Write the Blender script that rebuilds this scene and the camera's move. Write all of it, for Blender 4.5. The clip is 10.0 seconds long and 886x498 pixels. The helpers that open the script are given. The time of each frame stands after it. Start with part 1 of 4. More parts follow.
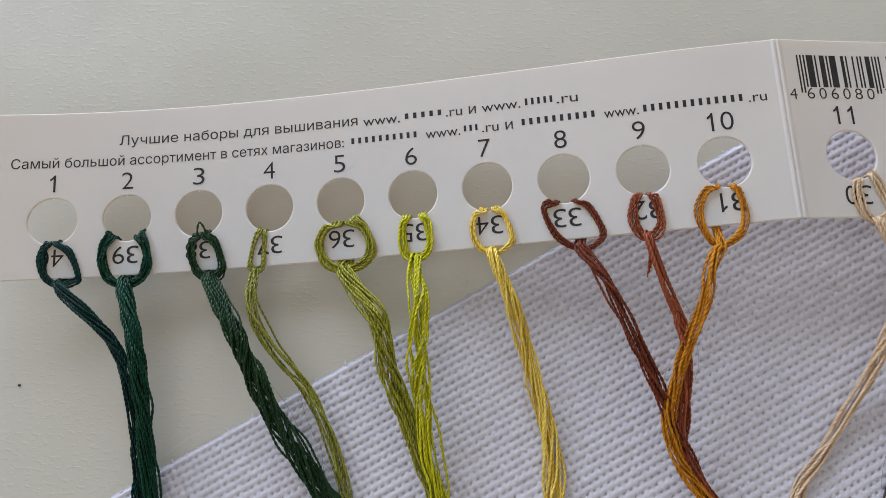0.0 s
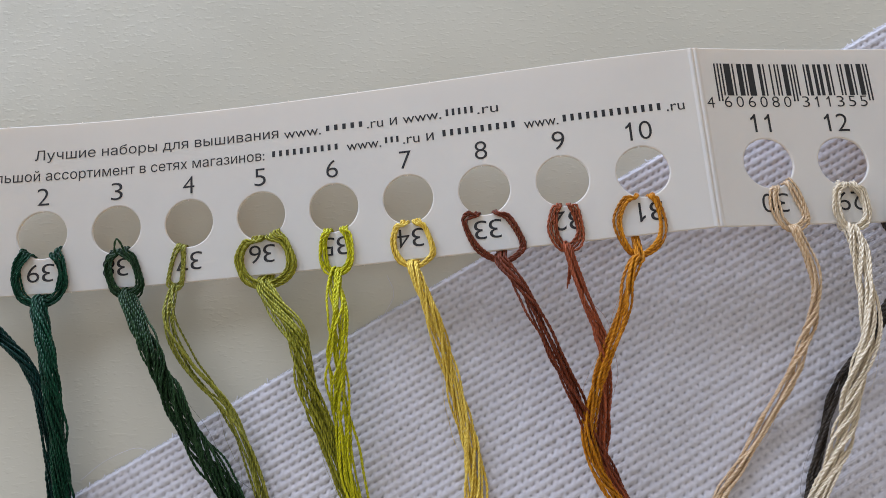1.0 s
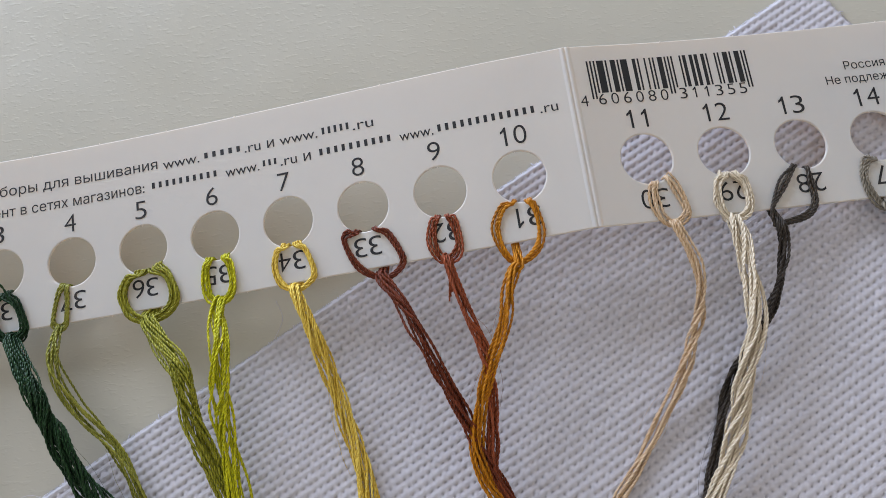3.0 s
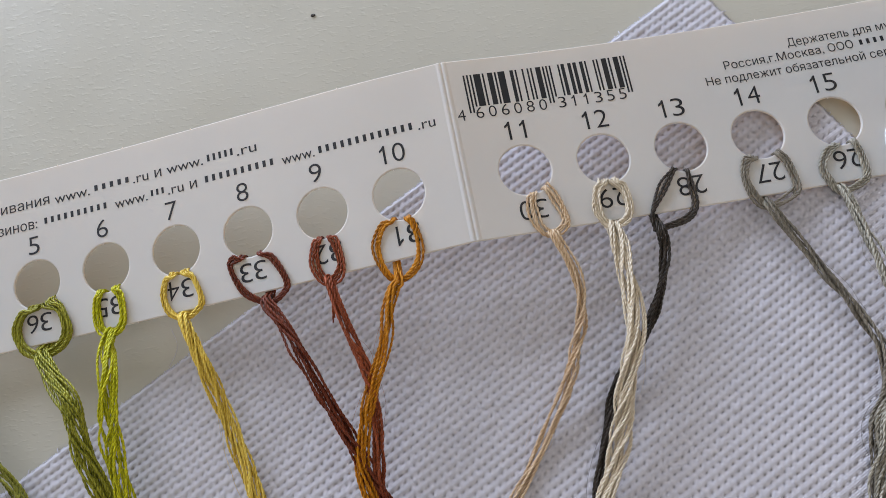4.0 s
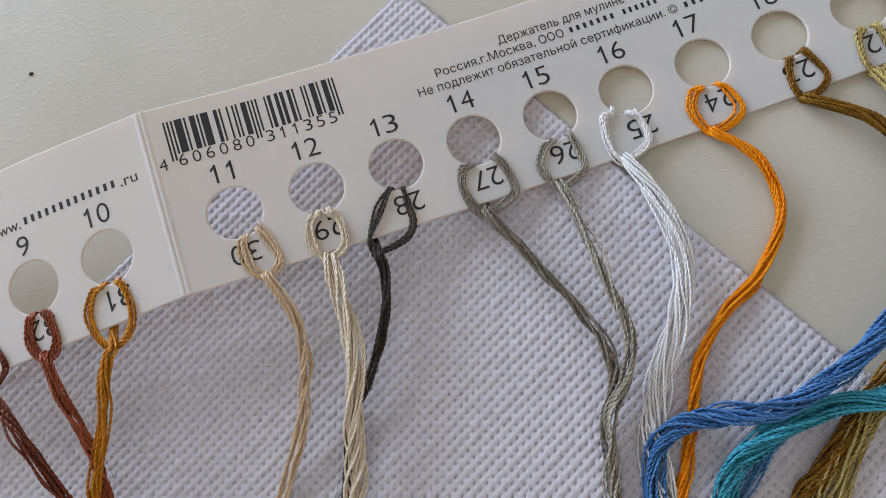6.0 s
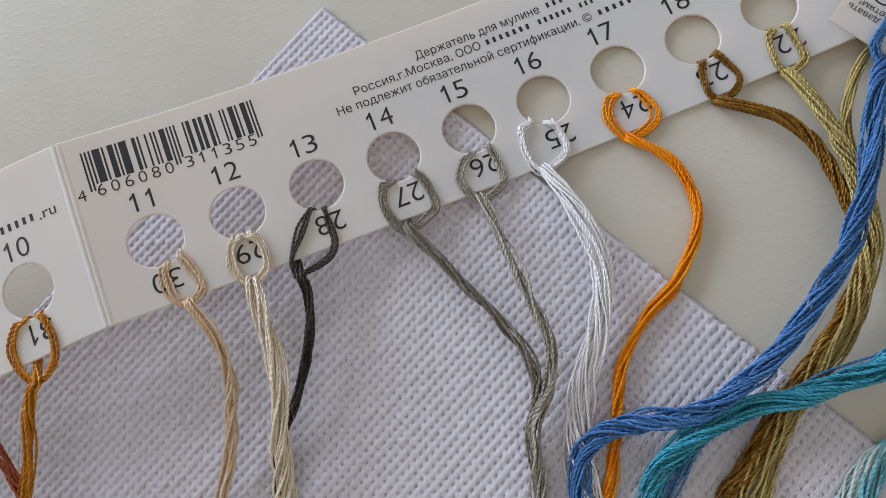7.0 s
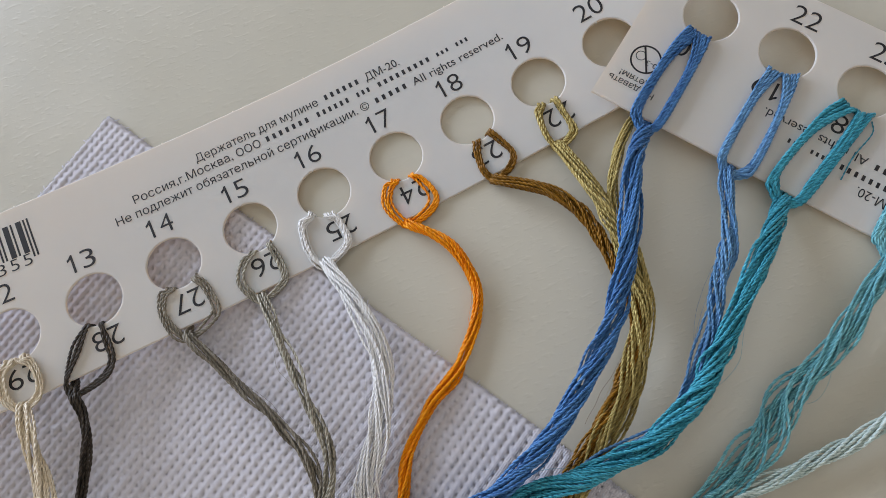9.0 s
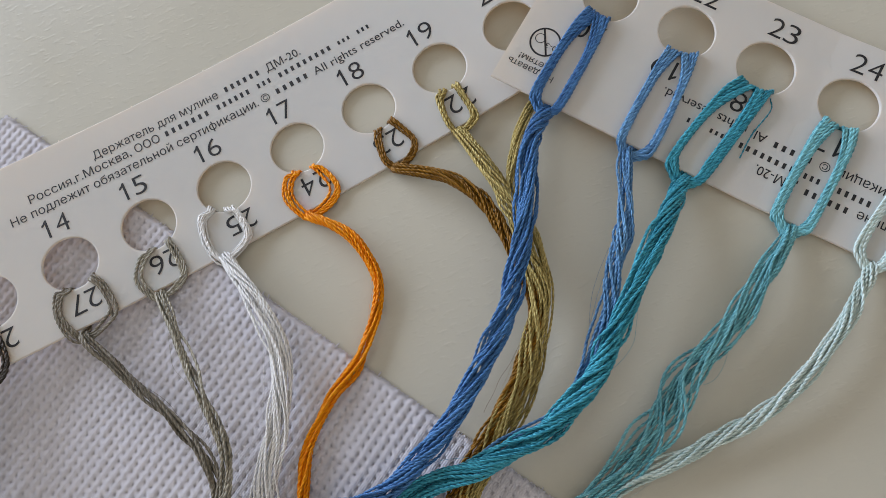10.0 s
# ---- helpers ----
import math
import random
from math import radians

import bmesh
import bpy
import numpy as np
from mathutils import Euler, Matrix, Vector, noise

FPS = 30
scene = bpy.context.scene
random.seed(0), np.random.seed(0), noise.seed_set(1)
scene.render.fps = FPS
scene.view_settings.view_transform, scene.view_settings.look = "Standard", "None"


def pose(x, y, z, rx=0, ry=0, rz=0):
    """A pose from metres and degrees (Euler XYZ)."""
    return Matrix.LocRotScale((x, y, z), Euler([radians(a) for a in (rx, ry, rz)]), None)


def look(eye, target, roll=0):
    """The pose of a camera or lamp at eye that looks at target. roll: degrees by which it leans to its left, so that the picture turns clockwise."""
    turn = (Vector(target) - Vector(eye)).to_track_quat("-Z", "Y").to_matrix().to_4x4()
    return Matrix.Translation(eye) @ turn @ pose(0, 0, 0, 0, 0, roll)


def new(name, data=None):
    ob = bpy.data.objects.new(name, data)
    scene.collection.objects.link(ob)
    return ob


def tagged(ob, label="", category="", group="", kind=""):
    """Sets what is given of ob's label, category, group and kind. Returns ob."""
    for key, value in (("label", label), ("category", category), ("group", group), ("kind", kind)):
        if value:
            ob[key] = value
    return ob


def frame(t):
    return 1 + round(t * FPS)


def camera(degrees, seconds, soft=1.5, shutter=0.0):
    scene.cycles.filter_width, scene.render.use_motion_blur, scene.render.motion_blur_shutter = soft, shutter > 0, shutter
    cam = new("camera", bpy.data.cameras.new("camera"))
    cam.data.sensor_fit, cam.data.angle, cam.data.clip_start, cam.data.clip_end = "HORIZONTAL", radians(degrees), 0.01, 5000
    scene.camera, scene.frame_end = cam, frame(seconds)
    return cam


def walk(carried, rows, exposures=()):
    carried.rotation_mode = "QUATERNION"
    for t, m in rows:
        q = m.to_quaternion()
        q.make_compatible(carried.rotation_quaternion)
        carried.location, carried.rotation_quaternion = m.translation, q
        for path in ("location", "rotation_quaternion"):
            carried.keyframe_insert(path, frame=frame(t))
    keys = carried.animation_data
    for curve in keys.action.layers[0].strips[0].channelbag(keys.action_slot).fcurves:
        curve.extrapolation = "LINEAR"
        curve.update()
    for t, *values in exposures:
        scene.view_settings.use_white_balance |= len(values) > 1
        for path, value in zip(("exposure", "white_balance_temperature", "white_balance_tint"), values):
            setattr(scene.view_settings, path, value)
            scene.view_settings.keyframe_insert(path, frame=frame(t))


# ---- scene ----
from mathutils import geometry

# Thread cards with embroidery floss and a piece of counted-thread cloth on a white table, by a window.
# Lengths below are in millimetres where the name MM is used; the world is in metres.
MM = 0.001
cam = camera(62.0, 10.0, soft=0.8)
ROWS = [
    (0.0, -0.05823, -0.05894, 0.14594, 15.040, 5.429, -1.890),
    (0.5, -0.05238, -0.05742, 0.14439, 15.009, 5.153, -2.394),
    (1.0, -0.04684, -0.05715, 0.14395, 15.173, 4.150, -3.144),
    (1.5, -0.04245, -0.05726, 0.14258, 14.817, 5.015, -3.588),
    (2.0, -0.03554, -0.05738, 0.14167, 15.199, 5.709, -4.392),
    (2.5, -0.02971, -0.05712, 0.14149, 15.673, 5.634, -5.635),
    (3.8, -0.00757, -0.05691, 0.13744, 15.050, 5.411, -9.516),
    (4.0, -0.00123, -0.05775, 0.13847, 15.448, 6.682, -9.850),
    (4.5, 0.00988, -0.05707, 0.13787, 14.766, 6.790, -11.993),
    (5.0, 0.02170, -0.05874, 0.13406, 14.066, 7.211, -14.500),
    (5.5, 0.03168, -0.05846, 0.13233, 12.972, 7.003, -16.675),
    (5.7, 0.03798, -0.05869, 0.13173, 13.263, 6.962, -17.474),
    (7.0, 0.05776, -0.06069, 0.13093, 12.870, 6.732, -21.333),
    (7.5, 0.06700, -0.06170, 0.13024, 13.543, 6.774, -22.548),
    (8.0, 0.07815, -0.06277, 0.12961, 13.781, 7.160, -23.832),
    (8.5, 0.08452, -0.06477, 0.12766, 14.391, 7.520, -25.027),
    (9.0, 0.09308, -0.06804, 0.12644, 16.353, 6.595, -26.785),
    (9.5, 0.09884, -0.07284, 0.12414, 16.461, 6.550, -27.808),
    (10.0, 0.10607, -0.07506, 0.12270, 15.657, 6.121, -28.772),
]
walk(cam, [(t, pose(x, y, z, rx, ry, rz)) for t, x, y, z, rx, ry, rz in ROWS], [(0.0, 0.0, 5980, 17), (5.5, -0.02, 5980, 17), (8.0, 0.0, 6080, 17), (10.0, -0.02, 6180, 16)])

# ---- light: a window beyond the far edge of the table ----
scene.view_settings.exposure = 0.0
sky_world = bpy.data.worlds.new("sky")
scene.world = sky_world
sky_world.use_nodes = True
wn = sky_world.node_tree
sky = wn.nodes.new("ShaderNodeTexSky")
sky.sky_type, sky.sun_disc, sky.sun_elevation, sky.sun_rotation = "NISHITA", False, radians(35), radians(150)
wn.links.new(sky.outputs[0], wn.nodes["Background"].inputs[0])
wn.nodes["Background"].inputs[1].default_value = 0.1

WIN_X0, WIN_X1, WIN_Z0, WIN_Z1, WALL_Y = -1.35, 0.15, 0.02, 0.74, 1.12
day = bpy.data.lights.new("window_daylight", "AREA")
day.shape, day.size, day.size_y = "RECTANGLE", WIN_X1 - WIN_X0 - 0.1, WIN_Z1 - WIN_Z0 - 0.1
day.energy, day.color = 26.5, (0.81, 0.905, 1.0)
new("window_daylight", day).matrix_world = look(((WIN_X0 + WIN_X1) / 2, WALL_Y - 0.02, (WIN_Z0 + WIN_Z1) / 2), (-0.1, 0.0, 0.1))


# ---- materials ----
def material(name, base, rough=0.6, metal=0.0):
    m = bpy.data.materials.new(name)
    m.use_nodes = True
    b = m.node_tree.nodes["Principled BSDF"]
    b.inputs["Base Color"].default_value = (*base, 1)
    b.inputs["Roughness"].default_value = rough
    b.inputs["Metallic"].default_value = metal
    return m, m.node_tree, b


def add_noise(nt, scale, detail=3.0, stretch=(1, 1, 1), turn=0.0):
    co = nt.nodes.new("ShaderNodeTexCoord")
    mp = nt.nodes.new("ShaderNodeMapping")
    mp.inputs["Scale"].default_value = stretch
    mp.inputs["Rotation"].default_value = (0, 0, turn)
    no = nt.nodes.new("ShaderNodeTexNoise")
    no.inputs["Scale"].default_value, no.inputs["Detail"].default_value = scale, detail
    nt.links.new(co.outputs["Object"], mp.inputs[0])
    nt.links.new(mp.outputs[0], no.inputs[0])
    return no.outputs[0]


def ramp(nt, src, stops):
    r = nt.nodes.new("ShaderNodeValToRGB")
    while len(r.color_ramp.elements) < len(stops):
        r.color_ramp.elements.new(0.5)
    for e, (p, c) in zip(r.color_ramp.elements, stops):
        e.position, e.color = p, (*c, 1)
    nt.links.new(src, r.inputs[0])
    return r.outputs[0]


def add_bump(nt, b, height, strength, distance):
    n = nt.nodes.new("ShaderNodeBump")
    n.inputs["Strength"].default_value, n.inputs["Distance"].default_value = strength, distance
    nt.links.new(height, n.inputs["Height"])
    prev = b.inputs["Normal"].links[0].from_socket if b.inputs["Normal"].links else None
    if prev:
        nt.links.new(prev, n.inputs["Normal"])
    nt.links.new(n.outputs[0], b.inputs["Normal"])


def calc(nt, op, x, y=0.0, clamp=False):
    """One arithmetic node; x and y are numbers or sockets."""
    n = nt.nodes.new("ShaderNodeMath")
    n.operation, n.use_clamp = op, clamp
    for k, val in ((0, x), (1, y)):
        if isinstance(val, (int, float)):
            n.inputs[k].default_value = val
        else:
            nt.links.new(val, n.inputs[k])
    return n.outputs[0]


def uv_axes(nt):
    uv = nt.nodes.new("ShaderNodeUVMap")
    sep = nt.nodes.new("ShaderNodeSeparateXYZ")
    nt.links.new(uv.outputs[0], sep.inputs[0])
    return sep.outputs[0], sep.outputs[1]


def paper():
    m, nt, b = material("white_card", (0.8, 0.79, 0.8), 0.55)
    nt.links.new(ramp(nt, add_noise(nt, 60, 4), [(0.3, (0.80, 0.90, 0.955)), (0.7, (0.835, 0.935, 0.985))]), b.inputs["Base Color"])
    add_bump(nt, b, add_noise(nt, 900, 3), 0.12, 0.0001)
    add_bump(nt, b, add_noise(nt, 130, 2), 0.10, 0.0004)
    # thin board lets a little warm light through
    tr = nt.nodes.new("ShaderNodeBsdfTranslucent")
    tr.inputs[0].default_value = (1.0, 0.71, 0.37, 1)
    mx = nt.nodes.new("ShaderNodeMixShader")
    mx.inputs[0].default_value = 0.42
    nt.links.new(b.outputs[0], mx.inputs[1])
    nt.links.new(tr.outputs[0], mx.inputs[2])
    nt.links.new(mx.outputs[0], nt.nodes["Material Output"].inputs[0])
    return m


def laminate():
    m, nt, b = material("white_laminate", (0.66, 0.65, 0.59), 0.32)
    nt.links.new(ramp(nt, add_noise(nt, 25, 3), [(0.3, (0.55, 0.53, 0.445)), (0.7, (0.59, 0.565, 0.475))]), b.inputs["Base Color"])
    nt.links.new(ramp(nt, add_noise(nt, 45, 3), [(0.3, (0.28, 0.28, 0.28)), (0.7, (0.4, 0.4, 0.4))]), b.inputs["Roughness"])
    # short embossed dashes
    dash = ramp(nt, add_noise(nt, 1000, 2, (0.55, 1.2, 1), 0.2), [(0.54, (0, 0, 0)), (0.70, (1, 1, 1))])
    add_bump(nt, b, dash, 0.3, 0.00006)
    add_bump(nt, b, add_noise(nt, 1500, 2), 0.12, 0.00005)
    return m


def cotton():
    m, nt, b = material("white_cotton", (0.80, 0.81, 0.87), 0.85)
    nt.links.new(ramp(nt, add_noise(nt, 40, 3), [(0.3, (0.61, 0.597, 0.648)), (0.7, (0.655, 0.638, 0.688))]), b.inputs["Base Color"])
    add_bump(nt, b, add_noise(nt, 5200, 2), 0.3, 0.00015)
    # single yarns: four to a block one way, and the crossing ones at the block's ends
    a_way, b_way = uv_axes(nt)
    edge = nt.nodes.new("ShaderNodeMapRange")
    edge.interpolation_type = "SMOOTHSTEP"
    edge.inputs[1].default_value, edge.inputs[2].default_value = 0.27, 0.40
    nt.links.new(calc(nt, "ABSOLUTE", calc(nt, "SUBTRACT", calc(nt, "FRACT", a_way), 0.5)), edge.inputs[0])
    lines = [calc(nt, "ABSOLUTE", calc(nt, "SINE", calc(nt, "MULTIPLY", way, 4 * math.pi))) for way in (b_way, a_way)]
    floats = calc(nt, "MULTIPLY", lines[0], calc(nt, "SUBTRACT", 1.0, edge.outputs[0]))
    crossing = calc(nt, "MULTIPLY", calc(nt, "SUBTRACT", lines[1], 0.35), edge.outputs[0])
    add_bump(nt, b, calc(nt, "ADD", floats, crossing), 0.42, 0.00013)
    b.inputs["Sheen Weight"].default_value = 0.25
    return m


def floss(name, dark, light):
    """Mercerised cotton: silky fibres that wind round each strand, each strand a little lighter or darker. Glints and
    shaded gaps between fibres are painted in as light and dark streaks.
    """
    m, nt, b = material(name, light, 0.33)
    link = nt.links.new
    info = nt.nodes.new("ShaderNodeObjectInfo")
    around, along = uv_axes(nt)
    vec = nt.nodes.new("ShaderNodeCombineXYZ")
    link(calc(nt, "ADD", calc(nt, "MULTIPLY", around, 7.0), calc(nt, "MULTIPLY", along, 0.7)), vec.inputs[0])
    link(calc(nt, "MULTIPLY", along, 0.55), vec.inputs[1])
    link(calc(nt, "MULTIPLY", info.outputs["Random"], 60.0), vec.inputs[2])
    fibre = nt.nodes.new("ShaderNodeTexNoise")
    fibre.inputs["Scale"].default_value, fibre.inputs["Detail"].default_value = 1.0, 2.5
    link(vec.outputs[0], fibre.inputs[0])
    # strong streaks put fibre highlights and the shade between them into the colour
    streak = calc(nt, "MULTIPLY", calc(nt, "SUBTRACT", fibre.outputs[0], 0.5), 3.0)
    tone = calc(nt, "ADD", calc(nt, "MULTIPLY", info.outputs["Random"], 0.5), 0.28)
    mix = nt.nodes.new("ShaderNodeMix")
    mix.data_type = "RGBA"
    mix.inputs[6].default_value, mix.inputs[7].default_value = (*dark, 1), (*light, 1)
    link(calc(nt, "ADD", streak, tone, True), mix.inputs[0])
    link(mix.outputs[2], b.inputs["Base Color"])
    # the groove between the two plies, and the fibres in them
    groove = calc(nt, "ABSOLUTE", calc(nt, "COSINE", calc(nt, "MULTIPLY", around, 2 * math.pi)))
    add_bump(nt, b, calc(nt, "ADD", calc(nt, "POWER", groove, 0.6), calc(nt, "MULTIPLY", fibre.outputs[0], 0.6)), 1.0, 0.00014)
    b.inputs["Specular IOR Level"].default_value = 0.85
    b.inputs["Specular Tint"].default_value = (*[min(1.0, 2.0 * c + 0.08) for c in light], 1)
    return m


PAPER, LAMINATE, COTTON = paper(), laminate(), cotton()
INK = material("black_ink", (0.012, 0.012, 0.014), 0.5)[0]
PLASTER, pl_nt, pl_b = material("wall_paint", (0.86, 0.785, 0.68), 0.9)
add_bump(pl_nt, pl_b, add_noise(pl_nt, 60, 3), 0.2, 0.002)
WOOD, wd_nt, wd_b = material("floor_wood", (0.25, 0.15, 0.08), 0.5)
wd_nt.links.new(ramp(wd_nt, add_noise(wd_nt, 4, 4, (1, 12, 1)), [(0.3, (0.18, 0.1, 0.05)), (0.7, (0.3, 0.19, 0.1))]), wd_b.inputs["Base Color"])
FRAME_PAINT = material("frame_paint", (0.8, 0.8, 0.78), 0.4)[0]
SPECK = material("dark_speck", (0.03, 0.025, 0.02), 0.8)[0]


# ---- mesh helpers ----
def link_mesh(name, me, mat, parent=None, label="", smooth=False):
    me.materials.append(mat)
    if smooth:
        me.polygons.foreach_set("use_smooth", [True] * len(me.polygons))
    ob = new(name, me)
    ob.parent = parent
    return tagged(ob, label)


def part(name, bm, mat, parent=None, label="", smooth=False):
    me = bpy.data.meshes.new(name)
    bm.to_mesh(me)
    bm.free()
    return link_mesh(name, me, mat, parent, label, smooth)


def box_bm(x0, x1, y0, y1, z0, z1, bevel=0.0):
    bm = bmesh.new()
    bmesh.ops.create_cube(bm, size=1, matrix=Matrix.Translation(((x0 + x1) / 2, (y0 + y1) / 2, (z0 + z1) / 2)) @ Matrix.Diagonal((x1 - x0, y1 - y0, z1 - z0, 1)))
    if bevel:
        bmesh.ops.bevel(bm, geom=bm.edges[:], offset=bevel, segments=2, affect="EDGES")
    return bm


def quads_mesh(name, verts, quads, uv=None):
    """A mesh from arrays: n x 3 places in metres, m x 4 corners; uv: a pair for each corner."""
    me = bpy.data.meshes.new(name)
    me.vertices.add(len(verts))
    me.vertices.foreach_set("co", np.ascontiguousarray(verts, np.float32).ravel())
    me.loops.add(quads.size)
    me.loops.foreach_set("vertex_index", np.ascontiguousarray(quads, np.int32).ravel())
    me.polygons.add(len(quads))
    me.polygons.foreach_set("loop_start", np.arange(0, quads.size, 4, dtype=np.int32))
    if uv is not None:
        me.uv_layers.new(name="along").uv.foreach_set("vector", np.ascontiguousarray(uv, np.float32).ravel())
    me.update(calc_edges=True)
    return me


def empty(name, label, category, group="", at=(0, 0, 0)):
    ob = new(name)
    ob.location = at
    return tagged(ob, label, category, group)


# ---- the room round the table: unseen, added to bounce warm fill light ----
def structure(name, bm, mat, label, category):
    return tagged(part(name, bm, mat), label, category, kind="structure")


RX0, RX1, RY0, RZ0, RZ1 = -1.5, 1.2, -1.0, -0.75, 1.5
structure("floor", box_bm(RX0, RX1, RY0, WALL_Y, RZ0 - 0.05, RZ0), WOOD, "brown wooden floor under the white table", "floor")
structure("ceiling", box_bm(RX0, RX1, RY0, WALL_Y, RZ1, RZ1 + 0.1), PLASTER, "plain painted ceiling above the table", "ceiling")
structure("wall_west", box_bm(RX0 - 0.1, RX0, RY0, WALL_Y, RZ0, RZ1), PLASTER, "plain painted wall beside the table", "wall")
structure("wall_east", box_bm(RX1, RX1 + 0.1, RY0, WALL_Y, RZ0, RZ1), PLASTER, "plain painted wall beside the table", "wall")
structure("wall_south", box_bm(RX0, RX1, RY0 - 0.1, RY0, RZ0, RZ1), PLASTER, "plain painted wall behind the table", "wall")
bm = bmesh.new()
for x0, x1, z0, z1 in ((RX0, WIN_X0, RZ0, RZ1), (WIN_X1, RX1, RZ0, RZ1), (WIN_X0, WIN_X1, RZ0, WIN_Z0), (WIN_X0, WIN_X1, WIN_Z1, RZ1)):
    bmesh.ops.create_cube(bm, size=1, matrix=Matrix.Translation(((x0 + x1) / 2, WALL_Y + 0.1, (z0 + z1) / 2)) @ Matrix.Diagonal((x1 - x0, 0.2, z1 - z0, 1)))
structure("wall_north", bm, PLASTER, "plain painted wall with a window opening", "wall")
window = tagged(new("window_1"), "white framed window that lights the table", "window", kind="structure")
for name, x0, x1, z0, z1 in (("window_frame", WIN_X0, WIN_X0 + 0.05, WIN_Z0, WIN_Z1), ("window_frame", WIN_X1 - 0.05, WIN_X1, WIN_Z0, WIN_Z1),
                             ("window_frame", WIN_X0 + 0.05, WIN_X1 - 0.05, WIN_Z1 - 0.05, WIN_Z1), ("window_sill", WIN_X0 + 0.05, WIN_X1 - 0.05, WIN_Z0, WIN_Z0 + 0.05)):
    part(name, box_bm(x0, x1, WALL_Y + 0.06, WALL_Y + 0.12, z0, z1, 0.004), FRAME_PAINT, window)

table = empty("table", "white laminate table with a finely embossed top", "table", at=(0, 0, RZ0))
top = part("tabletop", box_bm(-0.75, 0.75, -0.42, 0.80, -0.03, 0.0, 0.0015), LAMINATE, table)
top.location = (0, 0, -RZ0)
for sx in (-0.7, 0.7):
    for sy in (-0.37, 0.75):
        part("leg", box_bm(sx - 0.025, sx + 0.025, sy - 0.025, sy + 0.025, 0, -RZ0 - 0.03, 0.003), FRAME_PAINT, table)


# ---- the cloth: evenweave cotton with square blocks, cut at a right angle ----
CORNER, CELL = np.array([50.0, 29.2]), 1.50
EDGE_A, EDGE_B = np.array([-0.8923, -0.4515]), np.array([0.4515, -0.8923])
CLOTH_TOP = 0.95


def cloth_mesh(na, nb, n=6):
    """Pillow-shaped blocks, floats running alternately one way and the other, with pin holes at the corners."""
    a, b = np.meshgrid(np.arange(na * n + 1) / n, np.arange(nb * n + 1) / n, indexing="ij")
    rng = np.random.RandomState(3)
    ja, jb = rng.normal(0, 0.035, (na + 2, nb + 2)), rng.normal(0, 0.035, (na + 2, nb + 2))
    ia, ib = a.astype(int), b.astype(int)
    fa, fb = a - ia - 0.5, b - ib - 0.5
    skew = 0.10 * np.sin(np.pi * fa)
    ridge = 1 - 0.46 * np.abs(2 * (fb + skew * 0.9)).clip(0, 1) ** 2.6
    lump = 1 - 0.42 * np.abs(2 * fa).clip(0, 1) ** 2.5
    threads = 0.035 * np.cos(fb * 2 * np.pi * 4) * (np.abs(fa) < 0.42) + 0.03 * np.cos(fa * 2 * np.pi * 4) * (np.abs(fb) > 0.3)
    near_a, near_b = np.abs(fa) - 0.5, np.abs(fb) - 0.5
    hole = np.exp(-((near_a / 0.15) ** 2 + (near_b / 0.10) ** 2))
    h = CLOTH_TOP - 0.25 + 0.25 * ridge * lump + threads - 0.56 * hole + ja[ia, ib] * 1.2
    h += rng.normal(0, 0.018, h.shape)
    h += 0.06 * np.sin(a * 0.31 + b * 0.12) * np.sin(b * 0.23)
    # the outermost thread frays and dips
    rim = np.minimum(np.minimum(a, b) / 0.35, 1.0)
    h = 0.12 + (h - 0.12) * (0.25 + 0.75 * rim)
    pa = a + (rim < 1) * (0.10 * np.sin(b * 5.1) * np.sin(b * 1.7)) + 0.02 * jb[ia, ib]
    pb = b + (rim < 1) * (0.10 * np.sin(a * 4.7) * np.sin(a * 1.3))
    xy = CORNER + CELL * (pa[..., None] * EDGE_A + pb[..., None] * EDGE_B)
    verts = np.concatenate([xy, h[..., None]], -1)
    idx = np.arange(verts.shape[0] * verts.shape[1]).reshape(verts.shape[:2])
    quads = np.stack([idx[:-1, :-1], idx[:-1, 1:], idx[1:, 1:], idx[1:, :-1]], -1)
    keep = (verts[:-1, :-1, 1] > -104) & (verts[:-1, :-1, 0] > -185)
    quads = quads[keep]
    used, inverse = np.unique(quads, return_inverse=True)
    weave = np.stack([a.ravel(), b.ravel()], -1)[used][inverse.ravel()]
    return quads_mesh("cloth", verts.reshape(-1, 3)[used] * MM, inverse.reshape(-1, 4), weave)


cloth = link_mesh("embroidery_cloth", cloth_mesh(168, 98), COTTON, smooth=True)
tagged(cloth, "white evenweave cotton embroidery cloth lying on the table", "fabric")


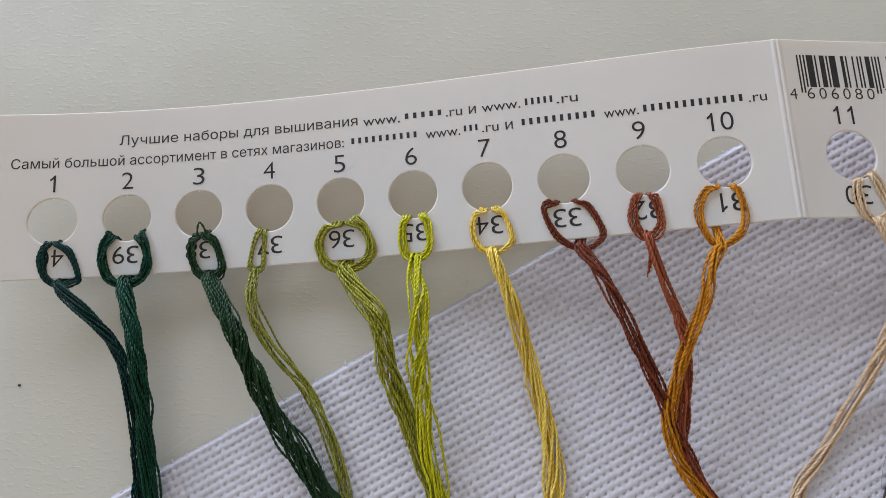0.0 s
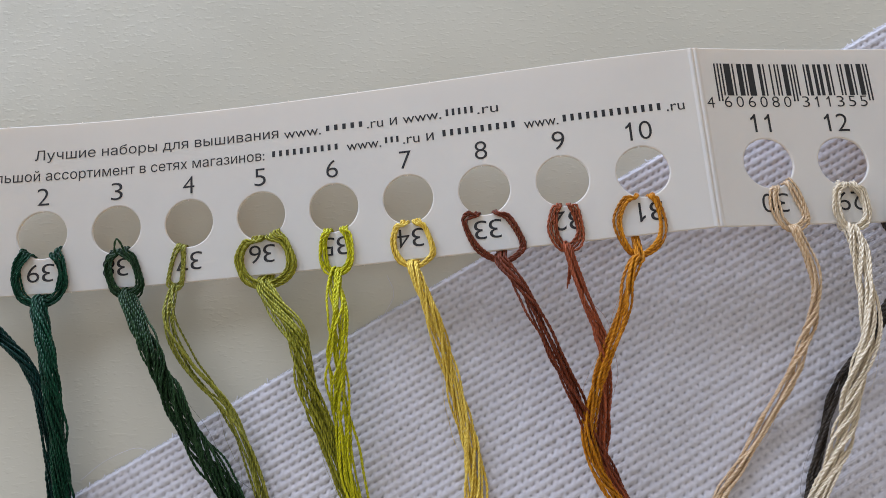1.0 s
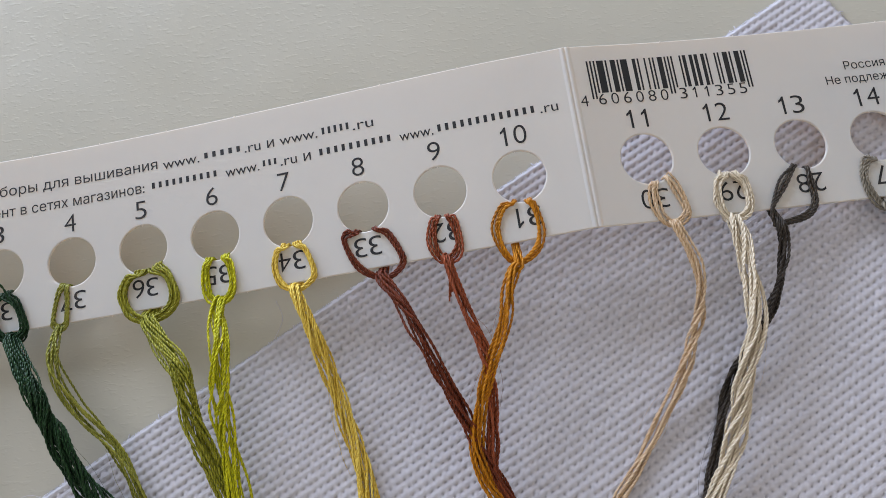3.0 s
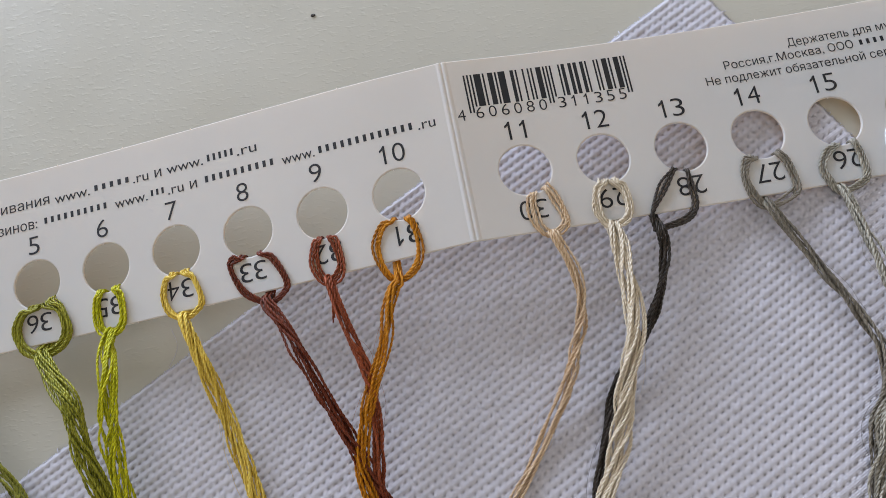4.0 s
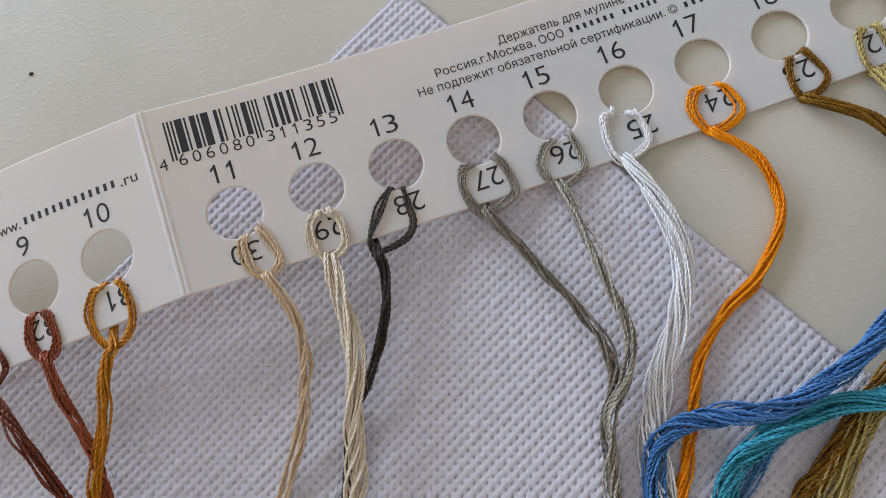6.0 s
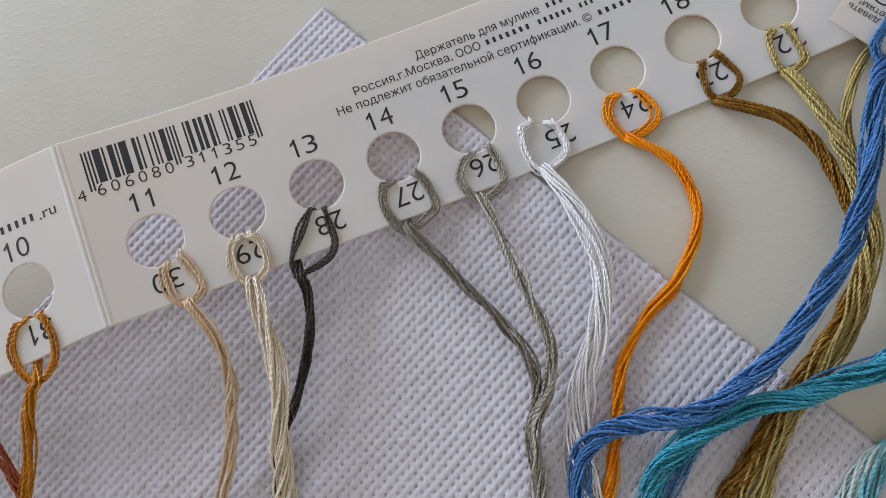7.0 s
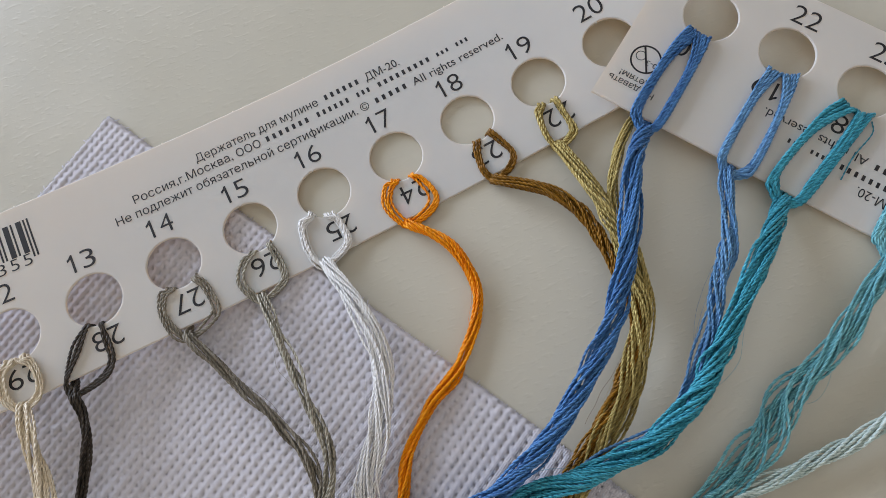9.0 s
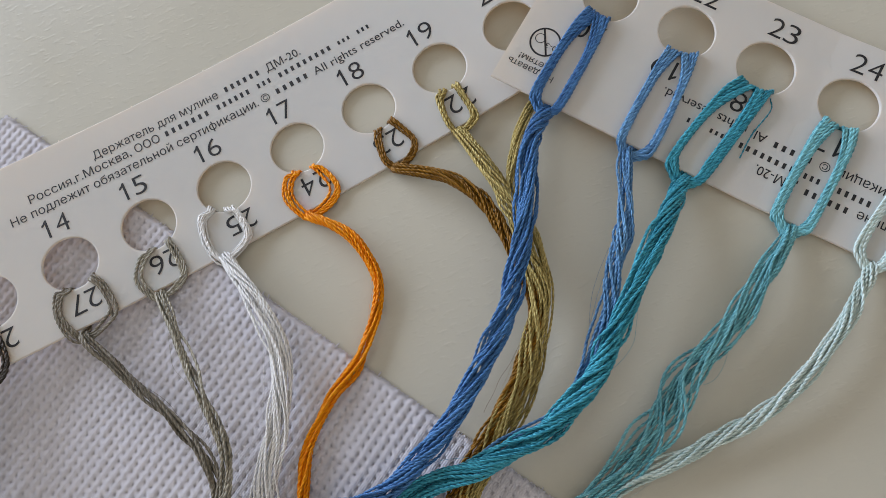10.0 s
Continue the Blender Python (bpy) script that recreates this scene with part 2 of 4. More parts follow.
def fringe():
    """Cut thread ends along the two edges of the cloth."""
    rng = np.random.RandomState(8)
    verts, quads = [], []
    for along, out, count in ((EDGE_A, -EDGE_B, 560), (EDGE_B, -EDGE_A, 360)):
        for i in range(count):
            p = CORNER + along * (i + rng.uniform(0, 0.8)) * CELL / 4
            d = out + along * rng.normal(0, 0.35)
            ln = rng.uniform(0.08, 0.28) if rng.rand() < 0.95 else rng.uniform(0.4, 0.9)
            z = rng.uniform(0.2, 0.65)
            base = len(verts)
            for k, f in enumerate((-0.4, 0.3, 1.0)):
                c = np.array([*(p + d * ln * f), max(0.13, z - 0.25 * max(f, 0))])
                r = 0.16 * (1 - 0.35 * k / 2)
                for q in range(5):
                    t = 2 * math.pi * q / 5
                    verts.append(c + r * (math.cos(t) * np.array([*along, 0]) + math.sin(t) * np.array([0, 0, 1.0])))
                if k:
                    for q in range(5):
                        quads.append((base + (k - 1) * 5 + q, base + (k - 1) * 5 + (q + 1) % 5, base + k * 5 + (q + 1) % 5, base + k * 5 + q))
            quads.append((base + 10, base + 11, base + 12, base + 14))
    return quads_mesh("fringe", np.array(verts) * MM, np.array(quads))


tagged(link_mesh("frayed_edge", fringe(), COTTON, cloth, smooth=True), kind="stuff")


def support(x, y):
    """The height of the table or the cloth at a place, in mm."""
    r = np.array([x, y]) - CORNER
    return CLOTH_TOP if r @ EDGE_A > 0 and r @ EDGE_B > 0 else 0.0


# ---- the thread cards ----
PITCH, HOLE_R, HOLE_V, TOP_V, BOT_V, THICK = 15.0, 0.3298, -0.5363, 1.045, -1.345, 0.34
FRAMES = (
    ([[0.99923, -0.0181, -0.03484], [0.01594, 0.99799, -0.06134], [0.03588, 0.06073, 0.99751]], [-166.018, -2.817, 5.879]),
    ([[0.99837, 0.00119, 0.05712], [0.0, 0.99978, -0.02086], [-0.05713, 0.02083, 0.99815]], [-157.243, 0.0, 17.492]),
    ([[-0.51668, -0.85609, 0.01273], [0.85377, -0.51628, -0.06737], [0.06425, -0.02394, 0.99765]], [308.281, -273.748, -15.374]),
)
BENDS = ((0.3097, -0.2222), (0.3848, 0.0427))
FOLD_0, FOLD_1 = 10.83, 10.23


def bend(sec, u):
    q = (u - (5.5, 15.5)[sec]) / 5
    return BENDS[sec][0] * (q * q - 0.4) + BENDS[sec][1] * (q**3 - 0.6 * q)


def flat_sec(sec, u, v, w):
    rot, org = FRAMES[sec]
    b = bend(sec, u) * PITCH if sec < 2 else 0.066 * PITCH * max(0.0, 17.4 - u)
    return np.array(org) + np.array(rot) @ np.array([u * PITCH, v * PITCH, b + w])


def on_card(sec, u, v, w=0.0):
    """A place on a card's face, in mm: sec 0 and 1 are the two halves of the long card, 2 is the other card;
    u counts holes, v runs across in hole steps, w is the height over the face in mm."""
    p = flat_sec(sec, u, v, w)
    if sec < 2:
        f0, f1 = flat_sec(0, FOLD_0, v, 0), flat_sec(1, FOLD_1, v, 0)
        d = abs(u - (FOLD_0, FOLD_1)[sec])
        p = p + ((f0 + f1) / 2 - (f0, f1)[sec]) * math.exp(-((d / 0.8) ** 2))
    return p


def card_half(sec, first, u0, u1, crease=None):
    """One half of a card, with ten round holes through it."""
    bm = bmesh.new()
    seen = {}

    def vert(u, v, w=0.0):
        key = (round(u, 4), round(v, 4))
        if key not in seen:
            # cut edges are slightly rounded over
            drop = 0.16 if v in (BOT_V, TOP_V) else 0.0
            seen[key] = bm.verts.new(on_card(sec, u, v, w - drop) * MM)
        return seen[key]

    def face(*vs):
        if len(set(vs)) == len(vs) and bm.faces.get(vs) is None:
            bm.faces.new(vs)

    n = 12
    lo, hi = -0.996, -0.076
    below, above = [BOT_V, BOT_V + 0.011, -1.17, lo], [hi, 0.2, 0.6, TOP_V - 0.012, TOP_V]
    inner = [lo + (hi - lo) * i / n for i in range(n + 1)]
    cols = [first - 0.5 + i / n for i in range(10 * n + 1)]
    left = [u0 + (cols[0] - u0) * i / 3 for i in range(3)]
    right = [cols[-1] + (u1 - cols[-1]) * i / 3 for i in range(1, 4)]
    wof = {}
    if crease is not None:
        # the pressed fold: two fine ridges and a valley
        side = left if crease == u0 else right
        sgn = 1 if crease == u0 else -1
        for k, (d, w) in enumerate(((0.0, -0.12), (0.02, 0.1), (0.04, 0.13), (0.07, 0.0))):
            uu = crease + sgn * d
            wof[round(uu, 4)] = w
        extra = [crease + sgn * d for d in (0.02, 0.04, 0.07)]
        side.extend(extra)
        side.sort()
    full = left + cols + right
    for rows in (below, above):
        for ua, ub in zip(full, full[1:]):
            for va, vb in zip(rows, rows[1:]):
                face(*[vert(u, v, wof.get(round(u, 4), 0.0)) for u, v in ((ua, va), (ub, va), (ub, vb), (ua, vb))])
    for some in (left + cols[:1], cols[-1:] + right):
        for ua, ub in zip(some, some[1:]):
            for va, vb in zip(inner, inner[1:]):
                face(*[vert(u, v, wof.get(round(u, 4), 0.0)) for u, v in ((ua, va), (ub, va), (ub, vb), (ua, vb))])
    for k in range(10):
        c = first + k
        us = [c - 0.5 + i / n for i in range(n + 1)]
        ring = [(u, lo) for u in us[:-1]] + [(us[-1], v) for v in inner[:-1]] + [(u, hi) for u in us[:0:-1]] + [(us[0], v) for v in inner[:0:-1]]
        rim = []
        for u, v in ring:
            ang = math.atan2((v - HOLE_V) / 0.46, (u - c) / 0.5)
            rim.append((c + HOLE_R * math.cos(ang), HOLE_V + HOLE_R * math.sin(ang)))
        m = len(ring)
        for i in range(m):
            j = (i + 1) % m
            mid = [((ring[q][0] + 2 * rim[q][0]) / 3, (ring[q][1] + 2 * rim[q][1]) / 3) for q in (i, j)]
            face(vert(*ring[i]), vert(*ring[j]), vert(*mid[1]), vert(*mid[0]))
            lip = [(c + (rim[q][0] - c) * 1.04, HOLE_V + (rim[q][1] - HOLE_V) * 1.04) for q in (i, j)]
            face(vert(*mid[0]), vert(*mid[1]), vert(*lip[1]), vert(*lip[0]))
            face(vert(*lip[0]), vert(*lip[1]), vert(*rim[j], -0.12), vert(*rim[i], -0.12))
    bmesh.ops.recalc_face_normals(bm, faces=bm.faces[:])
    up = Vector(np.array(FRAMES[sec][0])[:, 2])
    if sum(f.normal.dot(up) for f in bm.faces) < 0:
        bmesh.ops.reverse_faces(bm, faces=bm.faces[:])
    # thickness
    top_faces = bm.faces[:]
    ext = bmesh.ops.extrude_face_region(bm, geom=top_faces, use_keep_orig=True)
    moved = [g for g in ext["geom"] if isinstance(g, bmesh.types.BMVert)]
    bmesh.ops.translate(bm, verts=moved, vec=up * (-THICK * MM))
    bmesh.ops.reverse_faces(bm, faces=[g for g in ext["geom"] if isinstance(g, bmesh.types.BMFace)])
    return bm


def thinned(p, edges, by):
    """Outlines of letters drawn in by a little on every side, for a lighter print."""
    nxt = {min(e) if abs(e[0] - e[1]) == 1 else max(e): max(e) if abs(e[0] - e[1]) == 1 else min(e) for e in edges}
    before = {j: i for i, j in nxt.items()}
    area = sum(p[i][0] * p[j][1] - p[j][0] * p[i][1] for i, j in nxt.items())
    sgn = 1 if area > 0 else -1
    out = []
    for i in range(len(p)):
        d = np.zeros(2)
        if i in nxt and i in before:
            for a, b in ((before[i], i), (i, nxt[i])):
                e = p[b] - p[a]
                d += np.array([-e[1], e[0]]) / (np.linalg.norm(e) + 1e-9)
            d *= 2 / max(1.0, d @ d)
        out.append(Vector(p[i] + sgn * by * d))
    return out


def text_mesh(body, lighter=0.0):
    """Flat letters of size 1. The outlines of one letter may overlap, so they are filled by winding number."""
    cu = bpy.data.curves.new("print", "FONT")
    cu.body, cu.size, cu.resolution_u, cu.fill_mode = body, 1.0, 4, "NONE"
    ob = new("print", cu)
    line = bpy.data.meshes.new_from_object(ob.evaluated_get(bpy.context.evaluated_depsgraph_get()))
    bpy.data.objects.remove(ob)
    edges = [tuple(e.vertices) for e in line.edges]
    pts = thinned(np.array([q.co.xy for q in line.vertices]), edges, lighter)
    nv, _, nf, _, _, _ = geometry.delaunay_2d_cdt(pts, edges, [], 0, 1e-6)
    p = np.array([(q.x, q.y) for q in nv])
    f = np.array([t for t in nf if len(t) == 3])
    mid = p[f].mean(1)
    # edges in drawing order: from a vertex to the next one of its outline
    nxt = {}
    for i, j in edges:
        lo, hi = min(i, j), max(i, j)
        if hi - lo == 1:
            nxt[lo] = hi
        else:
            nxt[hi] = lo
    q = np.array(pts)
    e0 = np.array(sorted(nxt))
    e1 = np.array([nxt[i] for i in e0])
    x0, y0, x1, y1 = q[e0, 0], q[e0, 1], q[e1, 0], q[e1, 1]
    mx, my = mid[:, :1], mid[:, 1:]
    side = (x1 - x0) * (my - y0) - (mx - x0) * (y1 - y0)
    wind = ((y0 <= my) & (y1 > my) & (side > 0)).sum(1) - ((y0 > my) & (y1 <= my) & (side < 0)).sum(1)
    me = bpy.data.meshes.new("print")
    me.from_pydata([(x, y, 0) for x, y in p], [], [tuple(int(i) for i in t) for t in f[wind != 0]])
    return me


def lay(me, sec, place, w=0.045):
    """Lays a flat mesh on a card's face; place turns its x, y into u, v."""
    for vtx in me.vertices:
        u, v = place(vtx.co.x, vtx.co.y)
        vtx.co = on_card(sec, u, v, w) * MM
    return me


CAP = 0.73  # height of a capital in the built-in font, of size 1


def print_text(card, name, sec, body, u0, u1, mid, cap, flip=False, slope=0.0):
    """Printed words between u0 and u1, capitals cap high, centred across on mid."""
    me = text_mesh(body)
    if not me.vertices:
        return None
    xs = [q.co.x for q in me.vertices]
    lo, hi = min(xs), max(xs)
    sx, sy = (u1 - u0) / (hi - lo), cap / CAP
    sgn = -1 if flip else 1

    def place(x, y):
        fx = (x - (lo + hi) / 2) * sx
        return (u0 + u1) / 2 + sgn * fx, mid + slope * fx + sgn * (y - CAP / 2) * sy

    ob = link_mesh(name, lay(me, sec, place), INK, card)
    return ob


ONE = ((0.326, 0), (0.326, 0.719), (0.269, 0.719), (0.19, 0.62), (0.108, 0.56), (0.108, 0.475), (0.17, 0.505), (0.238, 0.56), (0.238, 0))


def print_digits(card, name, sec, s, mid_u, mid_v, cap, step=None, flip=False):
    """Figures of even width, centred on mid_u, mid_v."""
    scale = cap / 0.716
    step = step or 0.556 * scale
    sgn = -1 if flip else 1
    bm = bmesh.new()
    for i, ch in enumerate(s):
        cx = (i - (len(s) - 1) / 2) * step
        if ch == "1":
            pts = [((x - 0.26) * scale, (y - 0.358) * scale) for x, y in ONE]
            bm.faces.new([bm.verts.new(on_card(sec, mid_u + sgn * (cx + x), mid_v + sgn * y, 0.045) * MM) for x, y in pts])
        else:
            me = text_mesh(ch, 0.008)
            xs, ys = [q.co.x for q in me.vertices], [q.co.y for q in me.vertices]
            x0, x1, y0, y1 = min(xs), max(xs), min(ys), max(ys)
            for q in me.vertices:
                x, y = ((q.co.x - x0) / (x1 - x0) - 0.5) * 0.47 * scale, ((q.co.y - y0) / (y1 - y0) - 0.5) * cap
                q.co = on_card(sec, mid_u + sgn * (cx + x), mid_v + sgn * y, 0.045) * MM
            bm.from_mesh(me)
    return part(name, bm, INK, card)


def blocks(u0, u1, v0, v1, n):
    """A word that stays unread: n small bars."""
    w = (u1 - u0) / n
    return [(u0 + (i + 0.29) * w, u0 + (i + 0.71) * w, v0 + 0.008, v1 - 0.008) for i in range(n)]


def flat_bars(card, name, sec, rects):
    for u0, u1, v0, v1 in rects:
        bm = bmesh.new()
        steps = max(1, round((u1 - u0) / 0.15))
        for i in range(steps):
            a, b = u0 + (u1 - u0) * i / steps, u0 + (u1 - u0) * (i + 1) / steps
            bm.faces.new([bm.verts.new(on_card(sec, u, v, 0.03) * MM) for u, v in ((a, v0), (b, v0), (b, v1), (a, v1))])
        part(name, bm, INK, card)


def numerals(card, sec, first):
    for k in range(first, first + 10):
        print_digits(card, "numeral", sec, str(k), k, 0.0, 0.245)
        print_digits(card, "numeral", sec, str(41 - k), k, -1.06, 0.245, flip=True)


EAN_A = "0001101 0011001 0010011 0111101 0100011 0110001 0101111 0111011 0110111 0001011".split()


def barcode(card, sec, u0, u1, v_top, v_bot, v_guard, code):
    first, rest = code[0], code[1:]
    parity = {"4": "ABAABB"}[first]
    bits = "101"
    for d, p in zip(rest[:6], parity):
        a = EAN_A[int(d)]
        inv = "".join("10"[int(c)] for c in a)
        bits += a if p == "A" else inv[::-1]
    bits += "01010"
    for d in rest[6:]:
        bits += "".join("10"[int(c)] for c in EAN_A[int(d)])
    bits += "101"
    step = (u1 - u0) / 95
    holder = new("barcode")
    holder.parent = card
    i = 0
    while i < 95:
        if bits[i] == "1":
            j = i
            while j < 95 and bits[j] == "1":
                j += 1
            guard = i < 3 or 45 <= i < 50 or i >= 92
            flat_bars(holder, "bar", sec, [(u0 + i * step, u0 + j * step, v_guard if guard else v_bot, v_top)])
            i = j
        else:
            i += 1
    print_digits(holder, "digit", sec, first, 10.36, v_bot - 0.095, 0.15)
    for i in range(6):
        print_digits(holder, "digit", sec, rest[i], 11.0 + (i - 2.5) * 0.162, v_bot - 0.085, 0.15)
        print_digits(holder, "digit", sec, rest[6 + i], 12.05 + (i - 2.5) * 0.158, v_bot - 0.085, 0.15)


def card_print_first(card, sec):
    numerals(card, sec, 1)
    a, b, cap = 0.592, 0.305, 0.145
    print_text(card, "printed_text", sec, "Лучшие наборы для вышивания", 1.869, 5.274, a + 0.01, cap)
    print_text(card, "printed_text", sec, "www.", 5.354, 5.87, a - 0.015, cap)
    flat_bars(card, "printed_bar", sec, blocks(5.91, 6.48, a - 0.06, a + 0.035, 5))
    print_text(card, "printed_text", sec, ".ru и www.", 6.51, 7.52, a - 0.015, cap)
    flat_bars(card, "printed_bar", sec, blocks(7.56, 7.97, a - 0.07, a + 0.04, 5))
    print_text(card, "printed_text", sec, ".ru", 8.0, 8.277, a - 0.02, cap)
    print_text(card, "printed_text", sec, "Самый большой ассортимент в сетях магазинов:", 0.426, 5.07, b, cap)
    flat_bars(card, "printed_bar", sec, blocks(5.15, 6.12, b - 0.05, b + 0.05, 10))
    print_text(card, "printed_text", sec, "www.", 6.217, 6.69, b - 0.01, cap)
    flat_bars(card, "printed_bar", sec, blocks(6.72, 6.95, b - 0.05, b + 0.05, 3))
    print_text(card, "printed_text", sec, ".ru и", 6.985, 7.40, b - 0.01, cap)
    flat_bars(card, "printed_bar", sec, blocks(7.49, 8.50, b - 0.06, b + 0.045, 10))
    print_text(card, "printed_text", sec, "www.", 8.59, 9.03, b - 0.015, cap)
    flat_bars(card, "printed_bar", sec, blocks(9.06, 10.35, b - 0.07, b + 0.04, 13))
    print_text(card, "printed_text", sec, ".ru", 10.395, 10.62, b - 0.015, cap)


def card_print_second(card, sec, badge):
    numerals(card, sec, 11)
    barcode(card, sec, 10.47, 12.59, 0.825, 0.38, 0.30, "4606080311355")
    a, b, c, cap = 0.643, 0.467, 0.277, 0.118
    print_text(card, "printed_text", sec, "Держатель для мулине", 14.728, 16.43, a, cap)
    flat_bars(card, "printed_bar", sec, blocks(16.51, 17.04, a - 0.045, a + 0.045, 6))
    print_text(card, "printed_text", sec, "ДМ-20.", 17.12, 17.597, a, cap)
    print_text(card, "printed_text", sec, "Россия,г.Москва,", 13.836, 15.16, b, cap)
    print_text(card, "printed_text", sec, "ООО", 15.22, 15.55, b, cap)
    flat_bars(card, "printed_bar", sec, blocks(15.61, 16.25, b - 0.045, b + 0.045, 7) + blocks(16.33, 16.82, b - 0.045, b + 0.045, 6) + blocks(16.9, 17.12, b - 0.04, b + 0.045, 3)
              + blocks(17.2, 17.98, b - 0.045, b + 0.04, 9) + blocks(18.05, 18.25, b - 0.04, b + 0.03, 3) + blocks(18.33, 18.53, b - 0.04, b + 0.035, 3))
    print_text(card, "printed_text", sec, "Не подлежит обязательной сертификации. ©", 13.55, 17.0, c, cap)
    flat_bars(card, "printed_bar", sec, blocks(17.07, 17.56, c - 0.045, c + 0.045, 5))
    print_text(card, "printed_text", sec, "All rights reserved.", 17.63, 18.907, c, cap)
    if badge:
        cu, cv, r = 20.405, 0.366, 0.19
        sign = new("age_sign")
        sign.parent = card
        bm = bmesh.new()

        def ring(x, y, r0, r1, n=40):
            for i in range(n):
                q = [(x + rr * math.cos(2 * math.pi * t / n), y + rr * math.sin(2 * math.pi * t / n)) for rr, t in ((r0, i), (r1, i), (r1, i + 1), (r0, i + 1))]
                bm.faces.new([bm.verts.new(on_card(sec, uu, vv, 0.03) * MM) for uu, vv in q])

        ring(cu, cv, r - 0.022, r)
        ring(cu + 0.075, cv - 0.02, 0.055, 0.064, 20)
        part("ring", bm, INK, sign)
        bm = bmesh.new()
        d, e = np.array([0.5, -0.866]) * r * 0.95, np.array([0.866, 0.5]) * 0.012
        for_pts = [np.array([cu, cv]) + s * d + t * e for s, t in ((-1, -1), (1, -1), (1, 1), (-1, 1))]
        bm.faces.new([bm.verts.new(on_card(sec, *p, 0.034) * MM) for p in for_pts])
        part("slash", bm, INK, sign)
        print_text(sign, "age_text", sec, "0-3", cu - 0.16, cu - 0.02, cv + 0.03, 0.07)
        print_text(card, "printed_text", sec, "Не давать", 20.10, 20.69, 0.765, 0.085)
        print_text(card, "printed_text", sec, "детям!", 20.20, 20.60, 0.655, 0.085)


card_a = empty("floss_card", "folded white cardboard floss holder with numbered holes and black print", "thread card", "floss cards")
part("card_panel", card_half(0, 1, 0.22, FOLD_0, FOLD_0), PAPER, card_a)
part("card_panel", card_half(1, 11, FOLD_1, 20.77, FOLD_1), PAPER, card_a)
card_print_first(card_a, 0)
card_print_second(card_a, 1, False)
card_b = empty("floss_card", "white cardboard floss holder turned upside down, overlapping the folded card", "thread card", "floss cards")
part("card_panel", card_half(2, 11, 10.2, 20.77), PAPER, card_b)
card_print_second(card_b, 2, True)


# ---- the floss ----
RNG = np.random.RandomState(11)


def spline(pts, step=0.28):
    """A smooth line through the points, with even steps in mm."""
    p = np.array(pts, float)
    p = np.vstack([2 * p[0] - p[1], p, 2 * p[-1] - p[-2]])
    out = []
    for i in range(1, len(p) - 2):
        n = max(3, int(np.linalg.norm(p[i + 1] - p[i]) / step * 1.6))
        t = (np.arange(n) / n)[:, None]
        a, b, c, d = p[i - 1 : i + 3]
        out.append(0.5 * (2 * b + (c - a) * t + (2 * a - 5 * b + 4 * c - d) * t**2 + (3 * b - a - 3 * c + d) * t**3))
    out = np.vstack(out + [p[-2][None]])
    s = np.r_[0, np.cumsum(np.linalg.norm(np.diff(out, axis=0), axis=1))]
    want = np.arange(0, s[-1], step)
    return np.stack([np.interp(want, s, out[:, k]) for k in range(3)], 1)


def smooth_noise(n, every, rng):
    k = rng.normal(0, 1, max(3, n // every + 3))
    x = np.arange(n) / every
    i = x.astype(int)
    t = (1 - np.cos(np.pi * (x - i))) / 2
    return k[i] * (1 - t) + k[i + 1] * t


def sides(line):
    """Directions along, sideways and upwards for each step of a line."""
    d = np.gradient(line, axis=0)
    d /= np.linalg.norm(d, axis=1, keepdims=True) + 1e-9
    side = np.cross(d, (0, 0, 1.0))
    side /= np.linalg.norm(side, axis=1, keepdims=True) + 1e-9
    return d, side, np.cross(side, d)


def strand_mesh(line, radius, rng):
    """Two plies twisted together along a line."""
    n, m = len(line), 8
    d = np.gradient(line, axis=0)
    d /= np.linalg.norm(d, axis=1, keepdims=True) + 1e-9
    ref = np.array([0.0, 0.0, 1.0])
    a = np.zeros_like(line)
    for i in range(n):
        ref = ref - d[i] * (ref @ d[i])
        ref /= np.linalg.norm(ref) + 1e-9
        a[i] = ref
    b = np.cross(d, a)
    s = np.arange(n) * 0.28
    phase = rng.uniform(0, 6) + s * (2 * np.pi / rng.uniform(1.8, 2.3)) + 0.5 * smooth_noise(n, 12, rng)
    ang = np.arange(m) * 2 * np.pi / m
    thick = radius * (1 + 0.06 * smooth_noise(n, 9, rng))
    r = thick[:, None] * (1 + 0.24 * np.cos(2 * (ang[None] - phase[:, None])))
    verts = line[:, None] + r[..., None] * (np.cos(ang)[None, :, None] * a[:, None] + np.sin(ang)[None, :, None] * b[:, None])
    idx = np.arange(n * m).reshape(n, m)
    nxt = np.roll(idx, -1, 1)
    quads = np.stack([idx[:-1], nxt[:-1], nxt[1:], idx[1:]], -1).reshape(-1, 4)
    ends = np.array([[idx[0, 0], idx[0, 2], idx[0, 4], idx[0, 6]][::-1], [idx[-1, 0], idx[-1, 2], idx[-1, 4], idx[-1, 6]]])
    # across: the angle measured from the ply; along: mm
    cu, cs = np.meshgrid(np.arange(m) / m, s[:-1])
    turn = phase[:, None] / (2 * np.pi)
    uv = np.stack([np.stack([cu + du / m - turn[k : n - 1 + k], cs + 0.28 * k], -1) for du, k in ((0, 0), (1, 0), (1, 1), (0, 1))], 2).reshape(-1, 2)
    return quads_mesh("strand", verts.reshape(-1, 3) * MM, np.vstack([quads, ends]), np.vstack([uv, np.zeros((8, 2))]))


def rim_v(du, sec):
    r = math.sqrt(max(0.01, HOLE_R**2 - du * du))
    return HOLE_V - r if sec < 2 else HOLE_V + r


